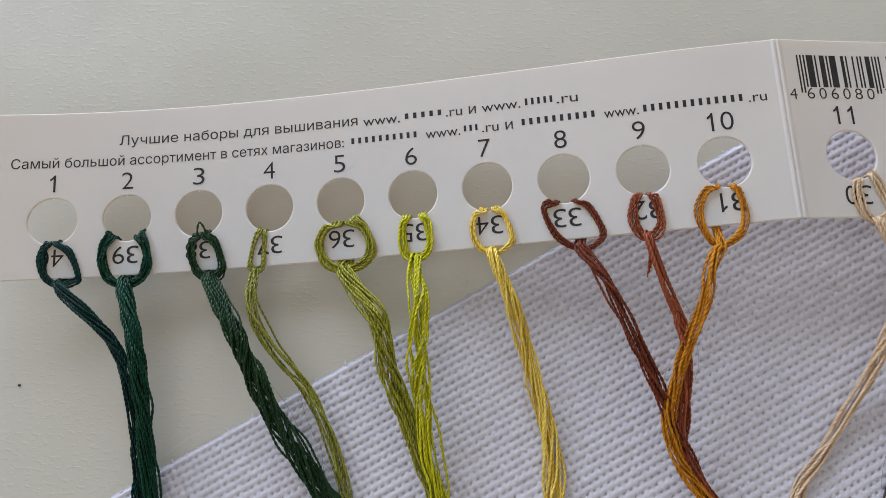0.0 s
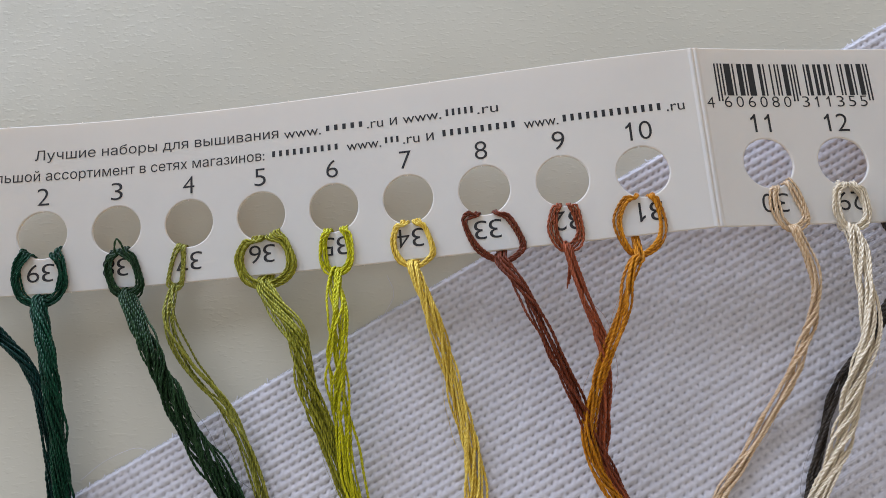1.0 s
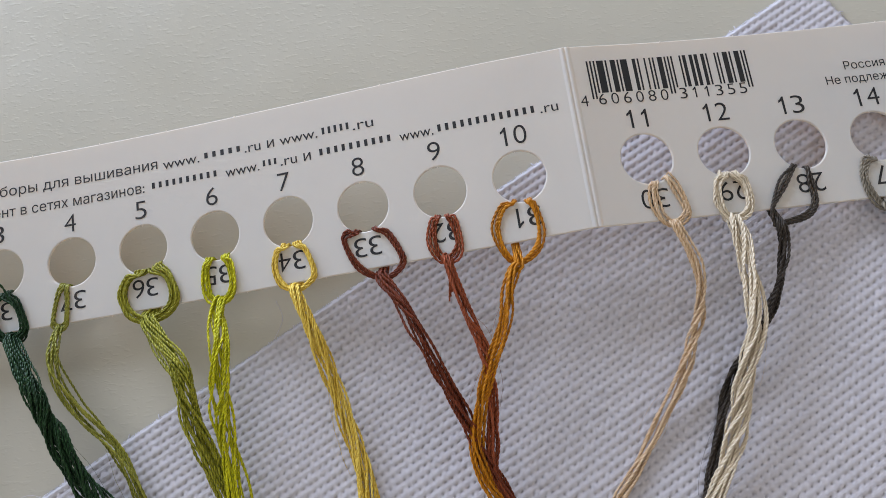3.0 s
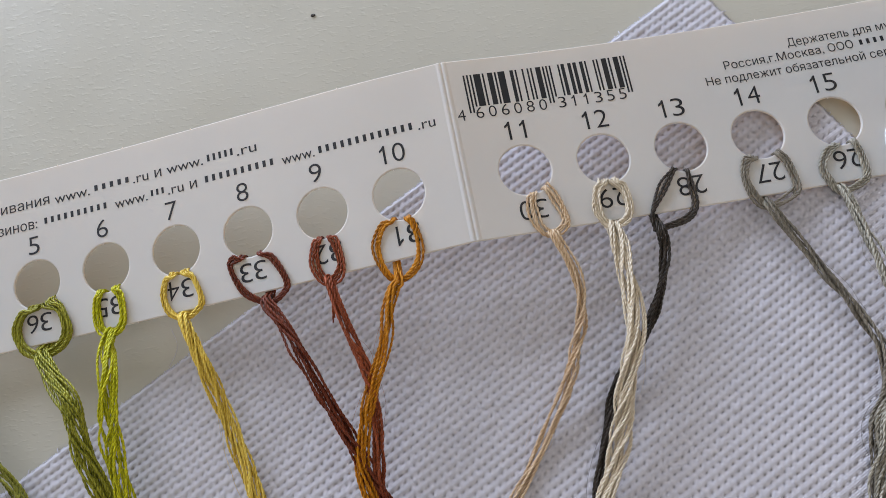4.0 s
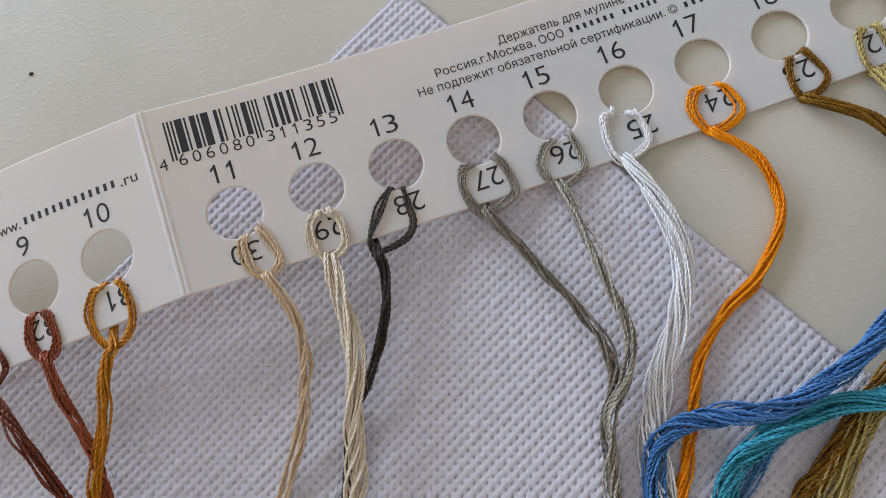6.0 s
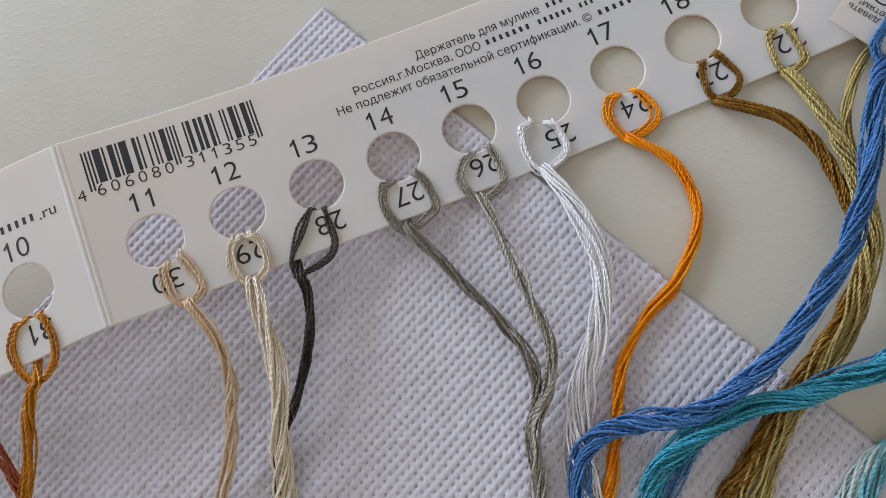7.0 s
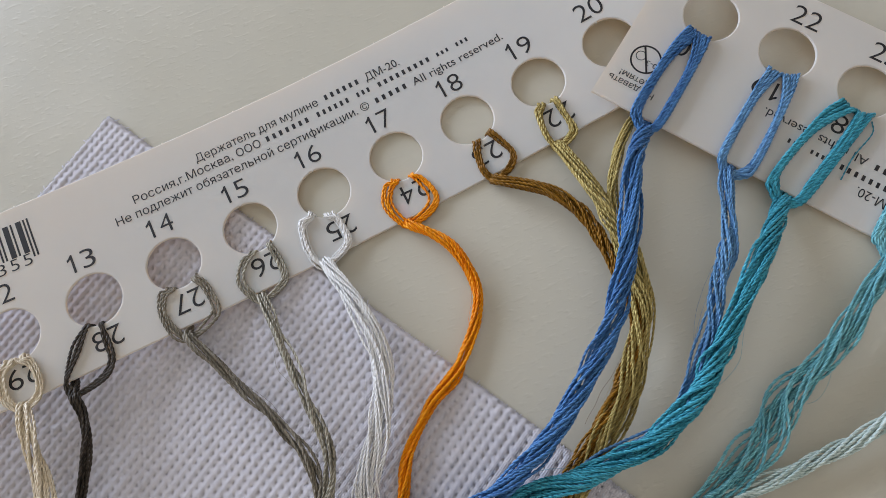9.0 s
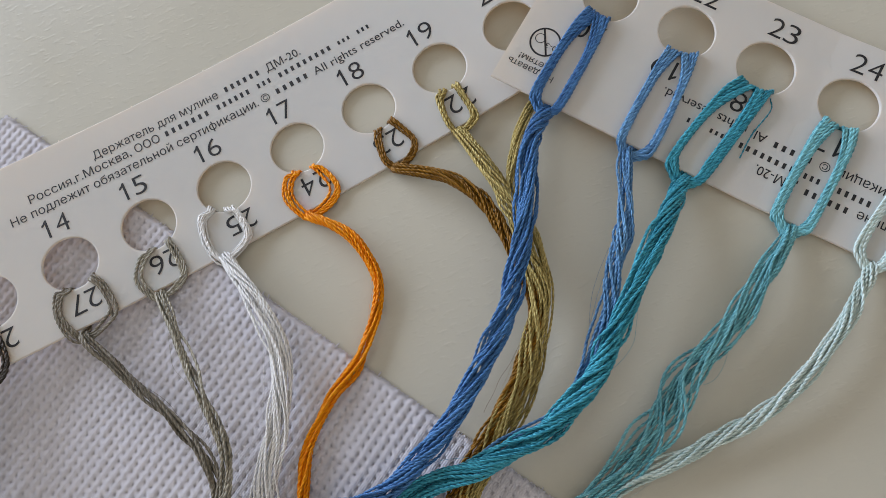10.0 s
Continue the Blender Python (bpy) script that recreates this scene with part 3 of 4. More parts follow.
def skein(label, sec, k, mat, nloop, loop, ntail, tail, width, radius=0.26, stray=0.0, lift_0=0.75):
    """Floss hitched to hole k: a loop through the hole and round the edge, and a tail that hangs out of the loop.
    loop: five places (u from the hole, v) from one rim over the bottom to the other rim; tail: places in mm; width: the tail's in mm at its start, middle and end; lift_0: its height over the card's edge."""
    rng = np.random.RandomState(100 * sec + k)
    thing = empty("floss_skein", label, "embroidery floss", "skeins of floss on the cards")
    sgn = 1 if sec < 2 else -1
    pts = [(u + k, v) for u, v in loop]
    edge = BOT_V if sec < 2 else TOP_V
    pts[2] = (pts[2][0], min(pts[2][1], edge - 0.06) if sec < 2 else max(pts[2][1], edge + 0.06))

    if sec == 2:
        pts[1], pts[3] = [(p[0], min(p[1], edge - 0.16)) for p in (pts[1], pts[3])]
        pts[2] = (pts[2][0], max(pts[2][1], edge + 0.11))

    def between(p, q, a, b):
        return (p[0] + (q[0] - p[0]) * a, p[1] + (q[1] - p[1]) * b)

    bulge = (0.52, 0.34) if nloop > 3 else (0.5, 0.5)
    ring = [pts[0], between(pts[0], pts[1], *bulge), pts[1], between(pts[1], pts[2], 0.30, 0.68), pts[2],
            between(pts[3], pts[2], 0.30, 0.68), pts[3], between(pts[4], pts[3], *bulge), pts[4]]
    cu, cv = (pts[1][0] + pts[3][0]) / 2, (pts[0][1] + pts[2][1]) / 2
    full, radius = radius, radius * (1.12 if sec == 2 else 0.84 if nloop > 9 else 1.0)
    space = radius * 1.55 / PITCH
    rows = 3 if nloop > 9 and sec < 2 else 2 if nloop > 4 else 1
    for i in range(nloop):
        col, row = i // rows, i % rows
        ncol = math.ceil(nloop / rows)
        off = (col - (ncol - 1) * 0.5 + 0.5 * (row % 2)) * space + rng.normal(0, 0.012)
        lift = row * radius * 1.5
        line = []
        for j, (u, v) in enumerate(ring):
            dx, dy = u - cu, v - cv
            ln = math.hypot(dx, dy) + 1e-6
            o = (off + rng.normal(0, 0.012)) * (0.7 if sec == 2 and 2 < j < 6 else 1.0)
            if j in (0, 8):
                side = 1 if pts[4 if j == 0 else 0][0] < u else -1
                du = u - k - side * ((ncol - 1 - col) * space * (1.7 if rows == 3 else 1.15 if nloop > 5 else 0.8) - 0.01) + rng.normal(0, 0.012)
                du = max(-HOLE_R * 0.8, min(HOLE_R * 0.8, du))
                rv = rim_v(du, sec)
                back = (k + du * 0.95, rv + sgn * 0.02, -1.2)
                lip = (k + du, rv + sgn * (0.018 + 0.014 * row), -0.05 + lift * 0.5)
                shoulder = ring[1] if j == 0 else ring[7]
                face = (k + du + 0.2 * (shoulder[0] - k - du), rv - sgn * 0.025, radius * 1.7 + lift)
                line += [back, lip, face] if j == 0 else [face, lip, back]
            else:
                low = {3: -0.1, 4: -0.35, 5: -0.1}.get(j, 0.0)
                line.append((u + dx / ln * o, v + dy / ln * o * (0.8 if j == 4 else 1.0), radius * 1.3 + lift + low + 0.12 * rng.rand()))
        path = spline([on_card(sec, *q) for q in line])
        link_mesh("loop_strand", strand_mesh(path, radius, rng), mat, thing, smooth=True)
    radius = full
    # tail: out from behind the edge, over the bottom of the loop, then down
    bu, bv = pts[2]
    head = [on_card(sec, bu, edge + sgn * 0.22, -1.7), on_card(sec, bu, edge - sgn * 0.01, -1.25), on_card(sec, bu, bv - sgn * 0.03, lift_0)]
    centre = spline(head + [np.array(q) for q in tail[1:]])
    n = len(centre)
    d, side, up = sides(centre)
    at = np.arange(n) / (n - 1)
    w = np.interp(at, [0, 0.1, 0.5, 1], [width[0] * 0.75, width[0], width[1], width[2]]) / 2
    hgt = np.minimum(w, 0.25 + radius * math.sqrt(ntail) * 0.62)
    spin = rng.uniform(0, 6) + at * rng.choice([-1, 1]) * rng.uniform(0.12, 0.2) * n * 0.28 + 0.8 * smooth_noise(n, 60, rng)
    clusters = [(smooth_noise(n, 75, rng) * stray, smooth_noise(n, 75, rng) * stray * 0.3) for _ in range(4)]
    calm = np.clip(at / 0.15, 0, 1)
    for i in range(ntail):
        rr, th = math.sqrt((i + 0.5) / ntail), i * 2.39996
        ang = th + spin
        gx, gz = clusters[i % 4]
        x = w * rr * np.cos(ang) + calm * (gx + 0.17 * smooth_noise(n, 16, rng))
        z = hgt * rr * np.sin(ang) + calm * (gz + 0.12 * smooth_noise(n, 16, rng))
        line = centre + side * x[:, None] + up * z[:, None]
        ground = np.array([support(px, py) for px, py in line[:, :2]]) + radius
        line[:, 2] = np.maximum(line[:, 2], ground)
        link_mesh("strand", strand_mesh(line, radius * rng.uniform(0.9, 1.08), rng), mat, thing, smooth=True)
    # a few fine fibres stand off the tail
    for i in range(2):
        a = int(rng.uniform(0.12, 0.8) * n)
        b = min(n - 1, a + int(rng.uniform(25, 60)))
        t = np.linspace(0, 1, b - a)[:, None]
        way = rng.choice([-1, 1])
        bow = (w[a:b, None] * 0.9 + rng.uniform(0.5, 1.6) * np.sin(np.pi * t * rng.uniform(0.6, 1.0)) + 0.1 * smooth_noise(b - a, 10, rng)[:, None]) * way
        line = centre[a:b] + side[a:b] * bow + np.array([0, 0, 0.4])
        link_mesh("stray_fibre", strand_mesh(line, 0.024, rng), mat, thing, smooth=True)
    return thing


DARK_GREEN = floss("floss_dark_green", (0.002, 0.01, 0.009), (0.007, 0.042, 0.034))
GREEN = floss("floss_green", (0.003, 0.014, 0.008), (0.01, 0.068, 0.036))
FOREST = floss("floss_forest", (0.004, 0.012, 0.005), (0.026, 0.066, 0.026))
OLIVE = floss("floss_olive", (0.05, 0.06, 0.004), (0.36, 0.35, 0.06))
MOSS = floss("floss_moss", (0.08, 0.085, 0.004), (0.42, 0.4, 0.045))
LIME = floss("floss_lime", (0.24, 0.25, 0.002), (0.8, 0.75, 0.02))
YELLOW = floss("floss_yellow", (0.6, 0.36, 0.02), (1.0, 0.76, 0.15))
BROWN = floss("floss_brown", (0.04, 0.008, 0.004), (0.21, 0.052, 0.024))
RUST = floss("floss_rust", (0.09, 0.017, 0.006), (0.38, 0.1, 0.042))
AMBER = floss("floss_amber", (0.22, 0.055, 0.003), (0.66, 0.26, 0.012))
PEACH = floss("floss_peach", (0.52, 0.32, 0.15), (0.82, 0.62, 0.41))
CREAM = floss("floss_cream", (0.62, 0.5, 0.33), (0.9, 0.8, 0.62))
BLACK = floss("floss_black", (0.01, 0.008, 0.006), (0.075, 0.062, 0.05))
GREY = floss("floss_grey", (0.06, 0.05, 0.036), (0.27, 0.24, 0.188))
SILVER = floss("floss_silver", (0.13, 0.115, 0.085), (0.46, 0.43, 0.35))
WHITE = floss("floss_white", (0.84, 0.83, 0.81), (0.95, 0.94, 0.92))
ORANGE = floss("floss_orange", (0.72, 0.13, 0.0), (1.0, 0.37, 0.004))
BRONZE = floss("floss_bronze", (0.055, 0.021, 0.002), (0.29, 0.14, 0.015))
KHAKI = floss("floss_khaki", (0.19, 0.125, 0.03), (0.58, 0.45, 0.17))
BLUE = floss("floss_blue", (0.008, 0.038, 0.145), (0.095, 0.245, 0.53))
SKY_BLUE = floss("floss_sky_blue", (0.03, 0.1, 0.27), (0.19, 0.4, 0.7))
TEAL = floss("floss_teal", (0.006, 0.1, 0.16), (0.08, 0.42, 0.57))
AQUA = floss("floss_aqua", (0.05, 0.22, 0.28), (0.25, 0.62, 0.7))
MINT = floss("floss_mint", (0.42, 0.58, 0.56), (0.72, 0.84, 0.81))

skein("dark bluish green embroidery floss looped through the first hole", 0, 1, DARK_GREEN, 9, [(-0.066, -0.853), (-0.097, -1.112), (0.16, -1.436), (0.391, -1.33), (0.125, -0.845)],
      14, [(-147.4, -23.8, 8.0), (-142.2, -30.4, 8.0), (-136.3, -36.8, 7.0), (-132.9, -44.5, 6.0), (-131.9, -53.1, 4.0), (-130.7, -66.1, 2.5), (-130.4, -74.1, 1.5), (-129.9, -96.1, 1.5)], (2.4, 2.6, 3.2), 0.22, 0)
skein("thick dark emerald green floss looped through a card hole", 0, 2, GREEN, 14, [(-0.252, -0.836), (-0.294, -1.151), (0.014, -1.489), (0.313, -1.225), (0.248, -0.825)],
      24, [(-134.5, -23.3, 7.0), (-131.6, -36.0, 8.0), (-129.7, -46.9, 7.0), (-128.9, -56.4, 5.0), (-128.2, -66.1, 3.0), (-127.7, -74.1, 2.0), (-126.8, -96.1, 1.5)], (3.4, 3.2, 3.6), 0.22, 0)
skein("thick dark forest green floss with a stray end standing up", 0, 3, FOREST, 14, [(-0.047, -0.855), (-0.083, -1.107), (0.171, -1.468), (0.358, -1.294), (0.15, -0.846)],
      24, [(-117.6, -23.8, 6.0), (-111.9, -33.6, 8.0), (-107.4, -43.5, 7.0), (-102.2, -54.2, 5.0), (-96.0, -63.7, 3.0), (-91.9, -69.0, 2.0), (-87.7, -74.1, 1.5), (-78.5, -94.1, 1.5)], (3.4, 4.2, 5.0), 0.22, 0.8)
skein("thin olive green floss, few strands, hitched to the card", 0, 4, OLIVE, 4, [(-0.129, -0.861), (-0.265, -1.283), (-0.195, -1.397), (-0.084, -1.296), (-0.049, -0.851)],
      8, [(-108.2, -23.1, 6.0), (-108.2, -30.2, 7.0), (-104.5, -38.1, 6.0), (-98.2, -46.9, 4.0), (-93.9, -56.6, 3.0), (-90.6, -67.2, 2.0), (-89.3, -74.0, 1.5), (-86.7, -95.8, 1.5)], (1.4, 2.6, 1.6), 0.22, 0.6)
skein("thick moss green floss looped through a card hole", 0, 5, MOSS, 14, [(-0.091, -0.791), (-0.312, -1.124), (0.044, -1.501), (0.424, -1.226), (0.206, -0.802)],
      21, [(-88.4, -22.7, 7.0), (-83.3, -34.1, 9.0), (-80.9, -43.7, 8.0), (-78.1, -53.0, 6.0), (-75.4, -61.3, 4.0), (-73.0, -67.6, 3.0), (-70.8, -75.4, 2.0), (-67.0, -97.1, 1.5)], (3.4, 3.6, 3.4), 0.22, 0.3)
skein("bright lime green floss fanned into loose strands", 0, 6, LIME, 7, [(-0.127, -0.827), (-0.174, -1.186), (0.004, -1.43), (0.197, -1.22), (0.148, -0.846)],
      15, [(-75.6, -22.6, 8.0), (-74.4, -31.4, 10.0), (-74.8, -40.9, 9.0), (-75.2, -49.0, 7.0), (-74.7, -59.3, 5.0), (-72.7, -67.6, 3.5), (-70.7, -75.3, 2.5), (-67.2, -97.0, 1.5)], (2.6, 4.2, 2.4), 0.22, 0.6)
skein("golden yellow floss hanging from the card onto the cloth", 0, 7, YELLOW, 7, [(-0.109, -0.813), (-0.219, -1.123), (0.019, -1.432), (0.267, -1.246), (0.114, -0.814)],
      14, [(-60.5, -22.6, 9.0), (-57.9, -30.8, 8.0), (-55.7, -38.2, 6.0), (-54.1, -47.6, 4.0), (-52.6, -56.9, 2.5), (-51.8, -68.3, 1.5), (-51.3, -75.9, 1.2), (-50.4, -97.9, 1.5)], (2.4, 3.0, 2.8), 0.22, 0.5)
skein("dark brown floss hitched in a wide loop", 0, 8, BROWN, 4, [(-0.115, -0.796), (-0.281, -0.953), (0.143, -1.485), (0.43, -1.285), (0.125, -0.769)],
      10, [(-42.5, -21.7, 10.0), (-39.3, -31.3, 11.0), (-35.1, -41.8, 10.0), (-31.3, -51.8, 8.0), (-28.8, -59.8, 6.0), (-24.5, -68.8, 4.0), (-20.6, -75.5, 2.5), (-13.5, -96.3, 1.5)], (2.2, 2.6, 2.0), 0.24, 0.2)
skein("reddish brown floss with a frayed end", 0, 9, RUST, 4, [(-0.09, -0.831), (-0.179, -1.14), (-0.042, -1.409), (0.131, -1.208), (0.049, -0.831)],
      10, [(-31.8, -21.5, 11.0), (-29.5, -30.8, 11.0), (-27.0, -39.1, 10.0), (-27.0, -49.0, 8.0), (-28.2, -58.8, 6.0), (-25.8, -66.7, 4.5), (-22.0, -74.5, 3.0), (-15.8, -95.6, 1.5)], (1.8, 2.2, 1.8), 0.23, 0.2)
skein("amber brown floss in a wide loop below the hole", 0, 10, AMBER, 4, [(-0.136, -0.785), (-0.385, -1.147), (-0.187, -1.596), (0.136, -1.27), (0.077, -0.807)],
      10, [(-18.5, -21.0, 12.0), (-19.7, -26.3, 12.0), (-23.0, -35.3, 11.0), (-27.2, -44.1, 9.5), (-30.4, -52.9, 8.0), (-30.0, -60.7, 6.5), (-26.1, -67.6, 5.0), (-21.7, -74.9, 3.5), (-14.4, -95.6, 1.5)], (1.8, 2.8, 1.8), 0.24, 0.3)
skein("pale peach floss lying on the white cloth", 1, 11, PEACH, 4, [(0.012, -0.847), (-0.022, -1.128), (0.168, -1.405), (0.366, -1.24), (0.214, -0.827)],
      8, [(11.4, -21.3, 10.0), (12.6, -29.3, 9.0), (12.0, -37.2, 7.0), (7.5, -46.1, 4.5), (2.0, -53.9, 2.5), (-4.6, -63.6, 1.5), (-8.9, -70.2, 1.2), (-16.7, -90.8, 1.5)], (1.8, 2.2, 2.4), 0.23, 0.4)
skein("thick cream floss lying over the black floss", 1, 12, CREAM, 13, [(-0.145, -0.831), (-0.229, -1.173), (-0.092, -1.421), (0.16, -1.214), (0.102, -0.85)],
      18, [(22.4, -21.2, 8.0), (21.3, -29.3, 9.0), (20.3, -39.4, 9.0), (17.5, -48.5, 7.0), (14.3, -57.5, 5.0), (10.1, -66.5, 3.0), (7.0, -73.2, 2.0), (1.1, -94.4, 1.5)], (2.6, 3.0, 3.4), 0.22, 0.4)
skein("black floss twisted in a slack loop", 1, 13, BLACK, 3, [(-0.171, -0.76), (-0.573, -1.342), (-0.539, -1.533), (-0.031, -1.304), (-0.012, -0.793)],
      8, [(29.0, -22.3, 6.0), (29.3, -27.3, 6.0), (26.9, -34.1, 5.5), (21.8, -42.2, 4.5), (16.3, -48.0, 3.0), (12.9, -55.2, 2.0), (8.7, -66.3, 1.3), (6.0, -73.1, 1.2), (0.8, -94.5, 1.5)], (1.6, 1.8, 1.8), 0.26, 0)
skein("dark grey floss hitched in a round loop", 1, 14, GREY, 4, [(-0.152, -0.78), (-0.313, -1.092), (-0.132, -1.478), (0.269, -1.297), (0.177, -0.835)],
      8, [(51.5, -21.5, 4.0), (54.1, -31.7, 4.0), (58.4, -42.2, 4.0), (61.2, -50.7, 4.0), (60.3, -57.4, 3.5), (56.3, -63.7, 2.5), (55.3, -69.3, 2.0), (53.6, -76.1, 1.5), (50.2, -97.8, 1.5)], (1.8, 2.0, 2.6), 0.24, 0.2)
skein("light grey floss hitched in a round loop", 1, 15, SILVER, 4, [(-0.118, -0.812), (-0.344, -1.123), (-0.213, -1.452), (0.153, -1.281), (0.14, -0.859)],
      8, [(65.3, -21.2, 3.0), (64.5, -33.2, 5.0), (65.1, -44.3, 6.0), (65.1, -51.5, 6.0), (62.3, -57.3, 5.0), (57.5, -62.2, 4.0), (55.4, -69.3, 3.0), (53.3, -75.9, 2.0), (49.1, -97.5, 1.5)], (1.8, 2.0, 2.6), 0.24, 0.2)
skein("thick white floss fanned over the cloth", 1, 16, WHITE, 13, [(-0.332, -0.665), (-0.479, -1.09), (-0.345, -1.373), (0.025, -1.214), (-0.013, -0.798)],
      21, [(77.9, -21.7, 3.0), (78.6, -32.6, 4.0), (78.0, -42.2, 4.0), (73.8, -50.9, 3.5), (67.9, -58.5, 3.0), (64.2, -65.0, 2.0), (62.4, -72.2, 1.5), (60.5, -78.8, 1.2), (56.7, -100.5, 1.5)], (2.6, 4.4, 5.0), 0.19, 0.7)
skein("bright orange floss curving over the table", 1, 17, ORANGE, 4, [(-0.159, -0.773), (-0.376, -1.066), (-0.228, -1.424), (0.188, -1.232), (0.078, -0.846)],
      10, [(96.3, -21.7, 2.5), (98.6, -29.6, 2.0), (98.2, -39.5, 1.2), (90.3, -48.2, 1.2), (82.4, -52.3, 1.8), (75.7, -57.7, 2.0), (70.8, -65.7, 1.8), (66.3, -73.8, 1.5), (63.0, -79.8, 1.2), (56.2, -100.7, 1.5)], (1.9, 1.7, 2.0), 0.24, 0)
skein("bronze brown floss running under the blue floss", 1, 18, BRONZE, 4, [(-0.046, -0.861), (-0.138, -1.216), (-0.051, -1.421), (0.27, -1.212), (0.176, -0.843)],
      14, [(111.6, -21.1, 2.0), (118.4, -28.8, 3.0), (121.3, -37.3, 3.5), (120.9, -47.3, 4.0), (119.2, -56.2, 4.0), (112.4, -63.4, 3.5), (102.0, -69.9, 3.0), (93.1, -75.9, 2.5), (85.4, -81.5, 2.0), (80.4, -85.8, 1.5), (69.0, -104.6, 1.5)], (2.0, 2.6, 4.0), 0.24, 0)
skein("khaki floss running under the blue floss", 1, 19, KHAKI, 7, [(-0.156, -0.793), (-0.27, -1.201), (-0.2, -1.425), (0.059, -1.282), (0.07, -0.87)],
      15, [(124.7, -21.3, 2.5), (124.6, -29.8, 4.0), (124.5, -38.2, 5.0), (123.1, -46.5, 5.0), (121.2, -54.0, 4.5), (113.9, -63.1, 4.0), (105.2, -69.3, 3.5), (96.2, -75.3, 3.0), (87.5, -81.2, 2.0), (81.2, -86.1, 1.5), (69.2, -104.5, 1.5)], (2.6, 3.2, 5.0), 0.23, 0.3)
skein("khaki floss coming out from under the upper card", 1, 20, KHAKI, 2, [(-0.1, -0.85), (-0.2, -1.15), (0, -1.42), (0.2, -1.15), (0.1, -0.85)],
      11, [(141.3, -21.2, 2.0), (136.5, -24.4, 2.5), (130.8, -29.7, 3.5), (127.0, -34.9, 4.0), (125.5, -40.0, 4.0), (124.9, -46.5, 4.0), (122.3, -53.9, 4.0), (117.3, -60.6, 3.5), (111.6, -66.6, 3.0), (104.2, -71.4, 2.5), (97.3, -74.5, 2.0), (82.6, -90.8, 1.5)], (1.4, 2.6, 3.6), 0.2, 0, -0.4)
skein("cornflower blue floss hanging from the upside-down card", 2, 20, BLUE, 14, [(0.163, -0.182), (0.202, 0.957), (-0.03, 1.18), (-0.122, 0.865), (-0.096, -0.192)],
      21, [(138.8, -25.9, 6.0), (132.5, -32.0, 8.0), (126.7, -40.9, 9.0), (117.3, -52.4, 9.0), (106.0, -61.3, 8.0), (94.6, -67.0, 7.0), (83.6, -69.8, 6.0), (70.2, -67.2, 4.0), (64.1, -68.6, 3.0), (60.9, -72.3, 2.5), (58.8, -78.1, 2.0), (54.1, -99.6, 1.5)], (3.0, 3.2, 3.4), 0.23, 0.3)
skein("sky blue floss hanging from the upside-down card", 2, 19, SKY_BLUE, 12, [(0.08, -0.212), (0.078, 1.07), (-0.084, 1.177), (-0.293, 1.025), (-0.211, -0.285)],
      15, [(145.5, -42.3, 6.0), (139.1, -50.4, 7.0), (132.5, -57.4, 7.0), (126.3, -64.2, 6.5), (119.1, -70.1, 6.0), (110.4, -73.0, 5.0), (100.4, -72.8, 4.0), (90.8, -71.8, 3.0), (84.4, -72.2, 2.5), (66.1, -84.4, 1.5)], (2.4, 3.0, 3.0), 0.23, 0.4)
skein("thick teal floss crossing the blue floss", 2, 18, TEAL, 14, [(0.182, -0.204), (0.453, 1.041), (0.239, 1.192), (0.05, 0.936), (-0.18, -0.238)],
      21, [(150.0, -49.9, 5.0), (141.6, -56.3, 7.0), (132.9, -62.2, 8.5), (126.5, -66.7, 8.5), (119.6, -70.6, 8.0), (110.1, -73.4, 7.0), (100.3, -73.2, 6.0), (90.2, -71.6, 5.0), (76.4, -74.0, 5.0), (71.9, -76.8, 4.0), (68.6, -82.3, 3.0), (66.5, -88.7, 2.5), (62.2, -110.3, 1.5)], (3.2, 3.4, 4.0), 0.24, 0.3)
skein("light aqua floss hanging from the upside-down card", 2, 17, AQUA, 12, [(0.141, -0.25), (0.191, 1.03), (-0.022, 1.133), (-0.182, 0.898), (-0.183, -0.247)],
      18, [(160.4, -65.1, 3.5), (152.3, -70.3, 4.0), (143.2, -74.4, 4.0), (134.1, -76.7, 3.5), (127.6, -80.5, 3.0), (119.2, -83.5, 2.5), (112.0, -85.5, 2.0), (105.8, -87.5, 1.5), (89.9, -102.7, 1.5)], (2.4, 4.4, 3.4), 0.23, 0.7)
skein("pale mint floss hanging from the upside-down card", 2, 16, MINT, 12, [(0.151, 0.087), (0.285, 0.968), (0.088, 1.131), (-0.029, 0.952), (-0.045, 0.091)],
      11, [(166.5, -76.7, 3.0), (158.5, -82.1, 3.5), (150.1, -85.3, 3.5), (139.7, -87.2, 3.0), (128.0, -86.9, 2.5), (118.6, -86.1, 2.0), (111.6, -86.0, 1.8), (104.3, -86.7, 1.5), (86.3, -99.3, 1.5)], (2.2, 2.4, 2.6), 0.23, 0)

# loose ends that stand out of the skeins
def loose_end(thing, name, mat, pts, radius):
    rng = np.random.RandomState(len(pts))
    link_mesh(name, strand_mesh(spline(pts), radius, rng), mat, thing, smooth=True)


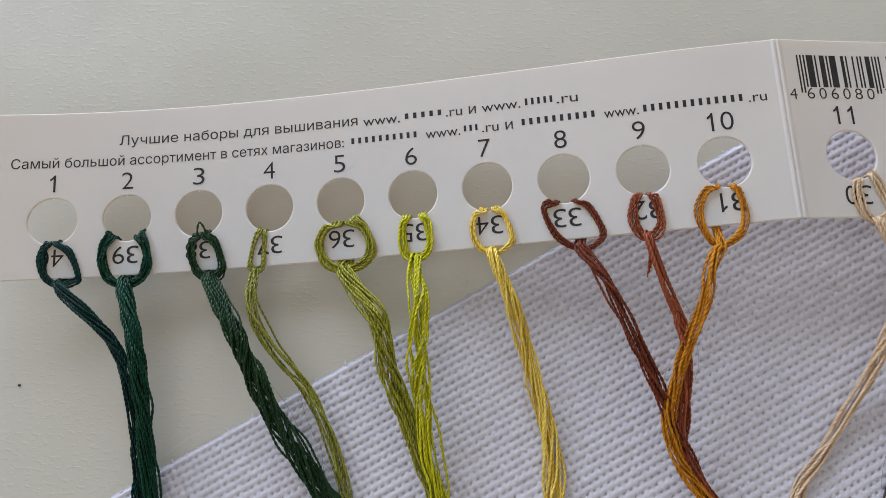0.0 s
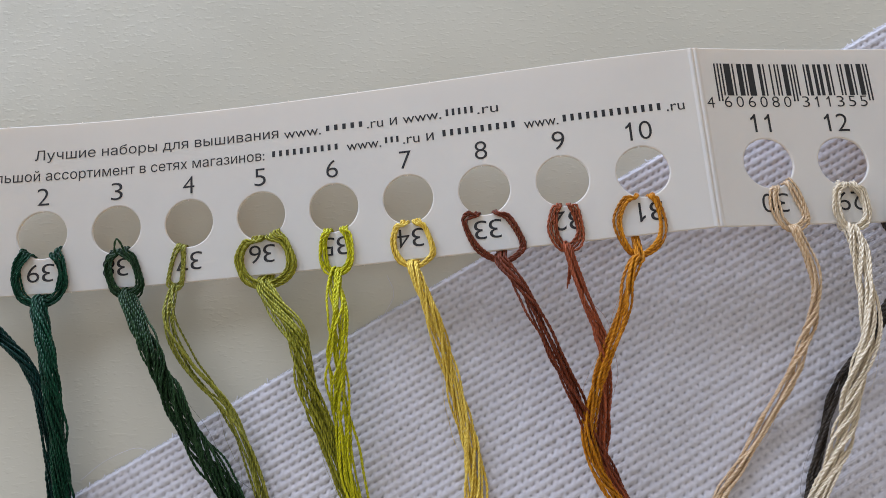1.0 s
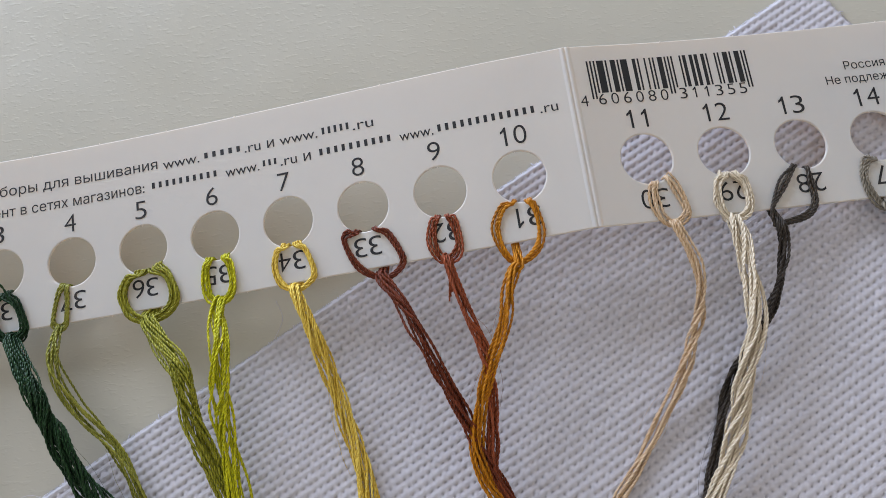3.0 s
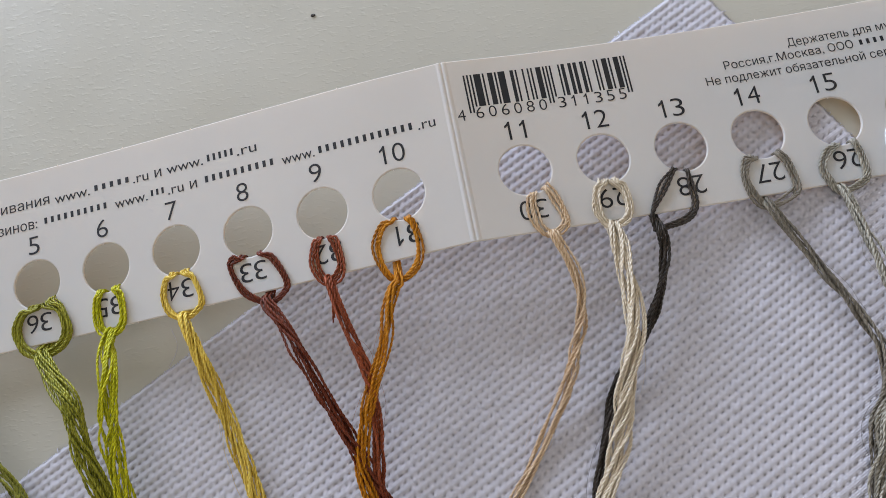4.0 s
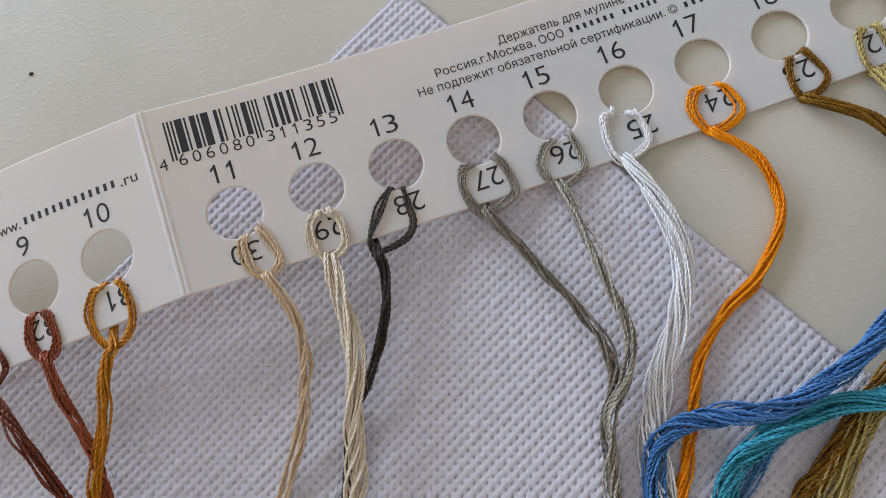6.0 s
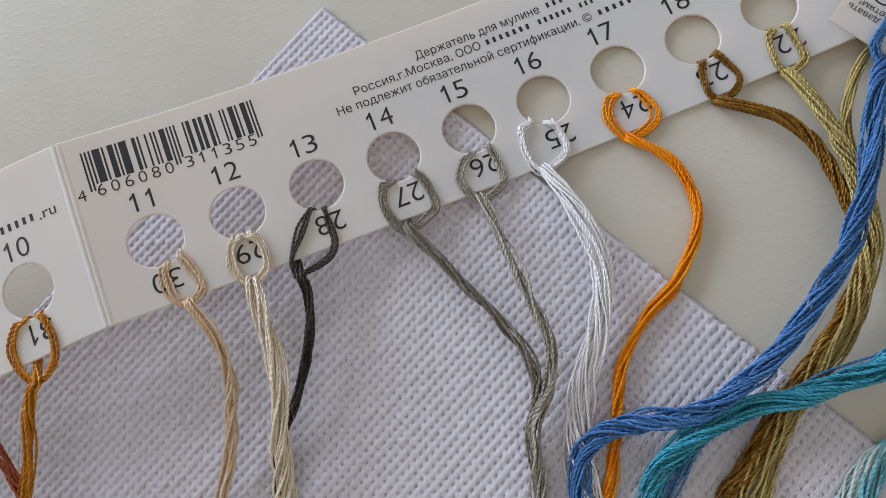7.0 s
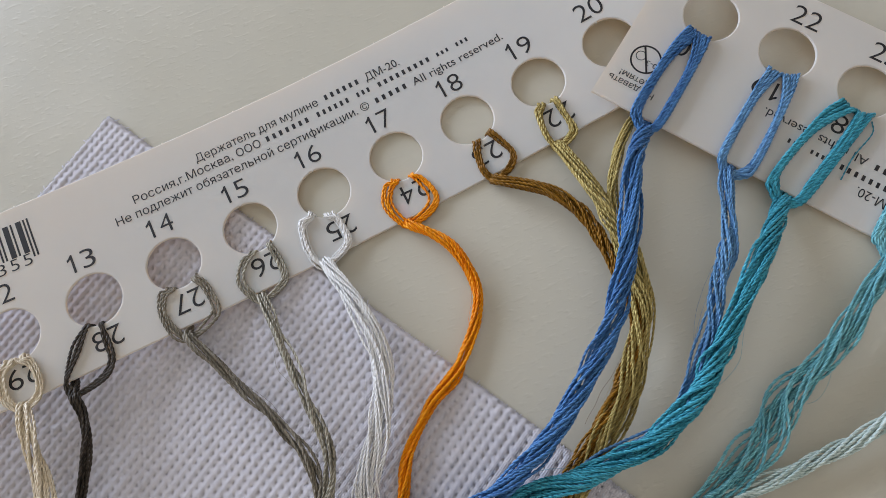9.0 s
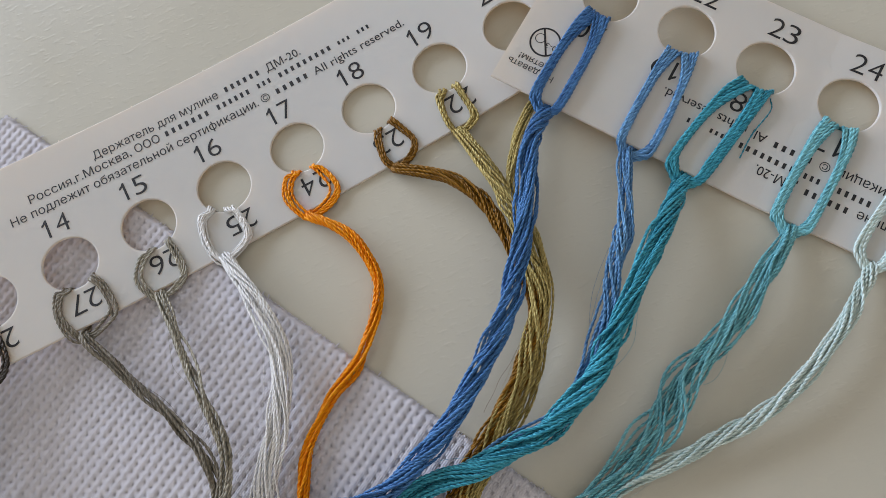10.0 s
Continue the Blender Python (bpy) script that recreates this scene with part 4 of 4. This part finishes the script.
SKEINS = [o for o in scene.objects if o.name.startswith("floss_skein")]
green_skein = next(o for o in SKEINS if "standing up" in o["label"])
loose_end(green_skein, "loose_end", FOREST, [on_card(0, 3.02, -0.90, 0.7), on_card(0, 3.03, -0.80, 1.5), on_card(0, 3.07, -0.70, 1.9), on_card(0, 3.12, -0.76, 1.7), on_card(0, 3.14, -0.86, 0.8)], 0.2)
rust_skein = next(o for o in SKEINS if "frayed" in o["label"])
for dx in (-0.5, 0.0, 0.45):
    loose_end(rust_skein, "frayed_end", RUST, [on_card(0, 8.97, -1.40, 0.6), on_card(0, 8.97 + dx * 0.02, -1.6, 0.5), on_card(0, 8.93 + dx * 0.05, -1.86 + 0.1 * dx, -0.5)], 0.16)
teal_skein = next(o for o in SKEINS if "teal" in o["label"])
loose_end(teal_skein, "loose_end", TEAL, [on_card(2, 17.80, -0.20, 0.3), on_card(2, 17.74, -0.05, 0.6), on_card(2, 17.80, 0.30, 0.5), on_card(2, 17.80, 0.62, 0.3)], 0.12)


# torn nibs of board left by the punch
def burr(card, sec, u, v, size):
    bm = bmesh.new()
    bmesh.ops.create_icosphere(bm, subdivisions=1, radius=size * MM, matrix=Matrix.Translation(on_card(sec, u, v, -0.1) * MM) @ Matrix.Diagonal((0.6, 1.2, 0.7, 1)))
    part("paper_burr", bm, PAPER, card)


for k in range(1, 21):
    burr(card_a, int(k > 10), k + 0.01 * math.sin(k * 3), HOLE_V + HOLE_R - 0.004, 0.22)
    burr(card_a, int(k > 10), k + 0.45 + 0.05 * math.sin(k * 7), TOP_V, 0.2)
    burr(card_a, int(k > 10), k + 0.45 + 0.08 * math.sin(k * 5), BOT_V, 0.2)

# ---- small things on the table ----
def speck(x, y, r):
    bm = bmesh.new()
    bmesh.ops.create_icosphere(bm, subdivisions=2, radius=r * MM, matrix=Matrix.Translation((x * MM, y * MM, r * 0.35 * MM)) @ Matrix.Diagonal((1.3, 0.9, 0.4, 1)))
    for v in bm.verts:
        v.co += Vector((noise.noise(v.co * 9000), noise.noise(v.co * 9000 + Vector((5, 0, 0))), 0)) * r * 0.2 * MM
    tagged(part("speck", bm, SPECK, smooth=True), "tiny dark speck of dirt on the white table", "speck", "specks on the table")


speck(-159.8, -43.2, 0.28)
speck(-29.7, 41.3, 0.42)


def stray_hair(pts):
    rng = np.random.RandomState(5)
    ob = link_mesh("loose_fibre", strand_mesh(spline(pts, 0.3), 0.05, rng), COTTON, smooth=True)
    tagged(ob, "fine loose white fibre by the edge of the cloth", "fibre", "loose fibres")


stray_hair([(-66.7, -22.2, 0.3), (-65.4, -26.4, 1.0), (-67.5, -30.6, 1.2)])
stray_hair([(-127.7, -58.6, 0.2), (-122.8, -55.3, 0.8), (-116.8, -53.2, 1.0), (-112.8, -54.4, 1.2)])
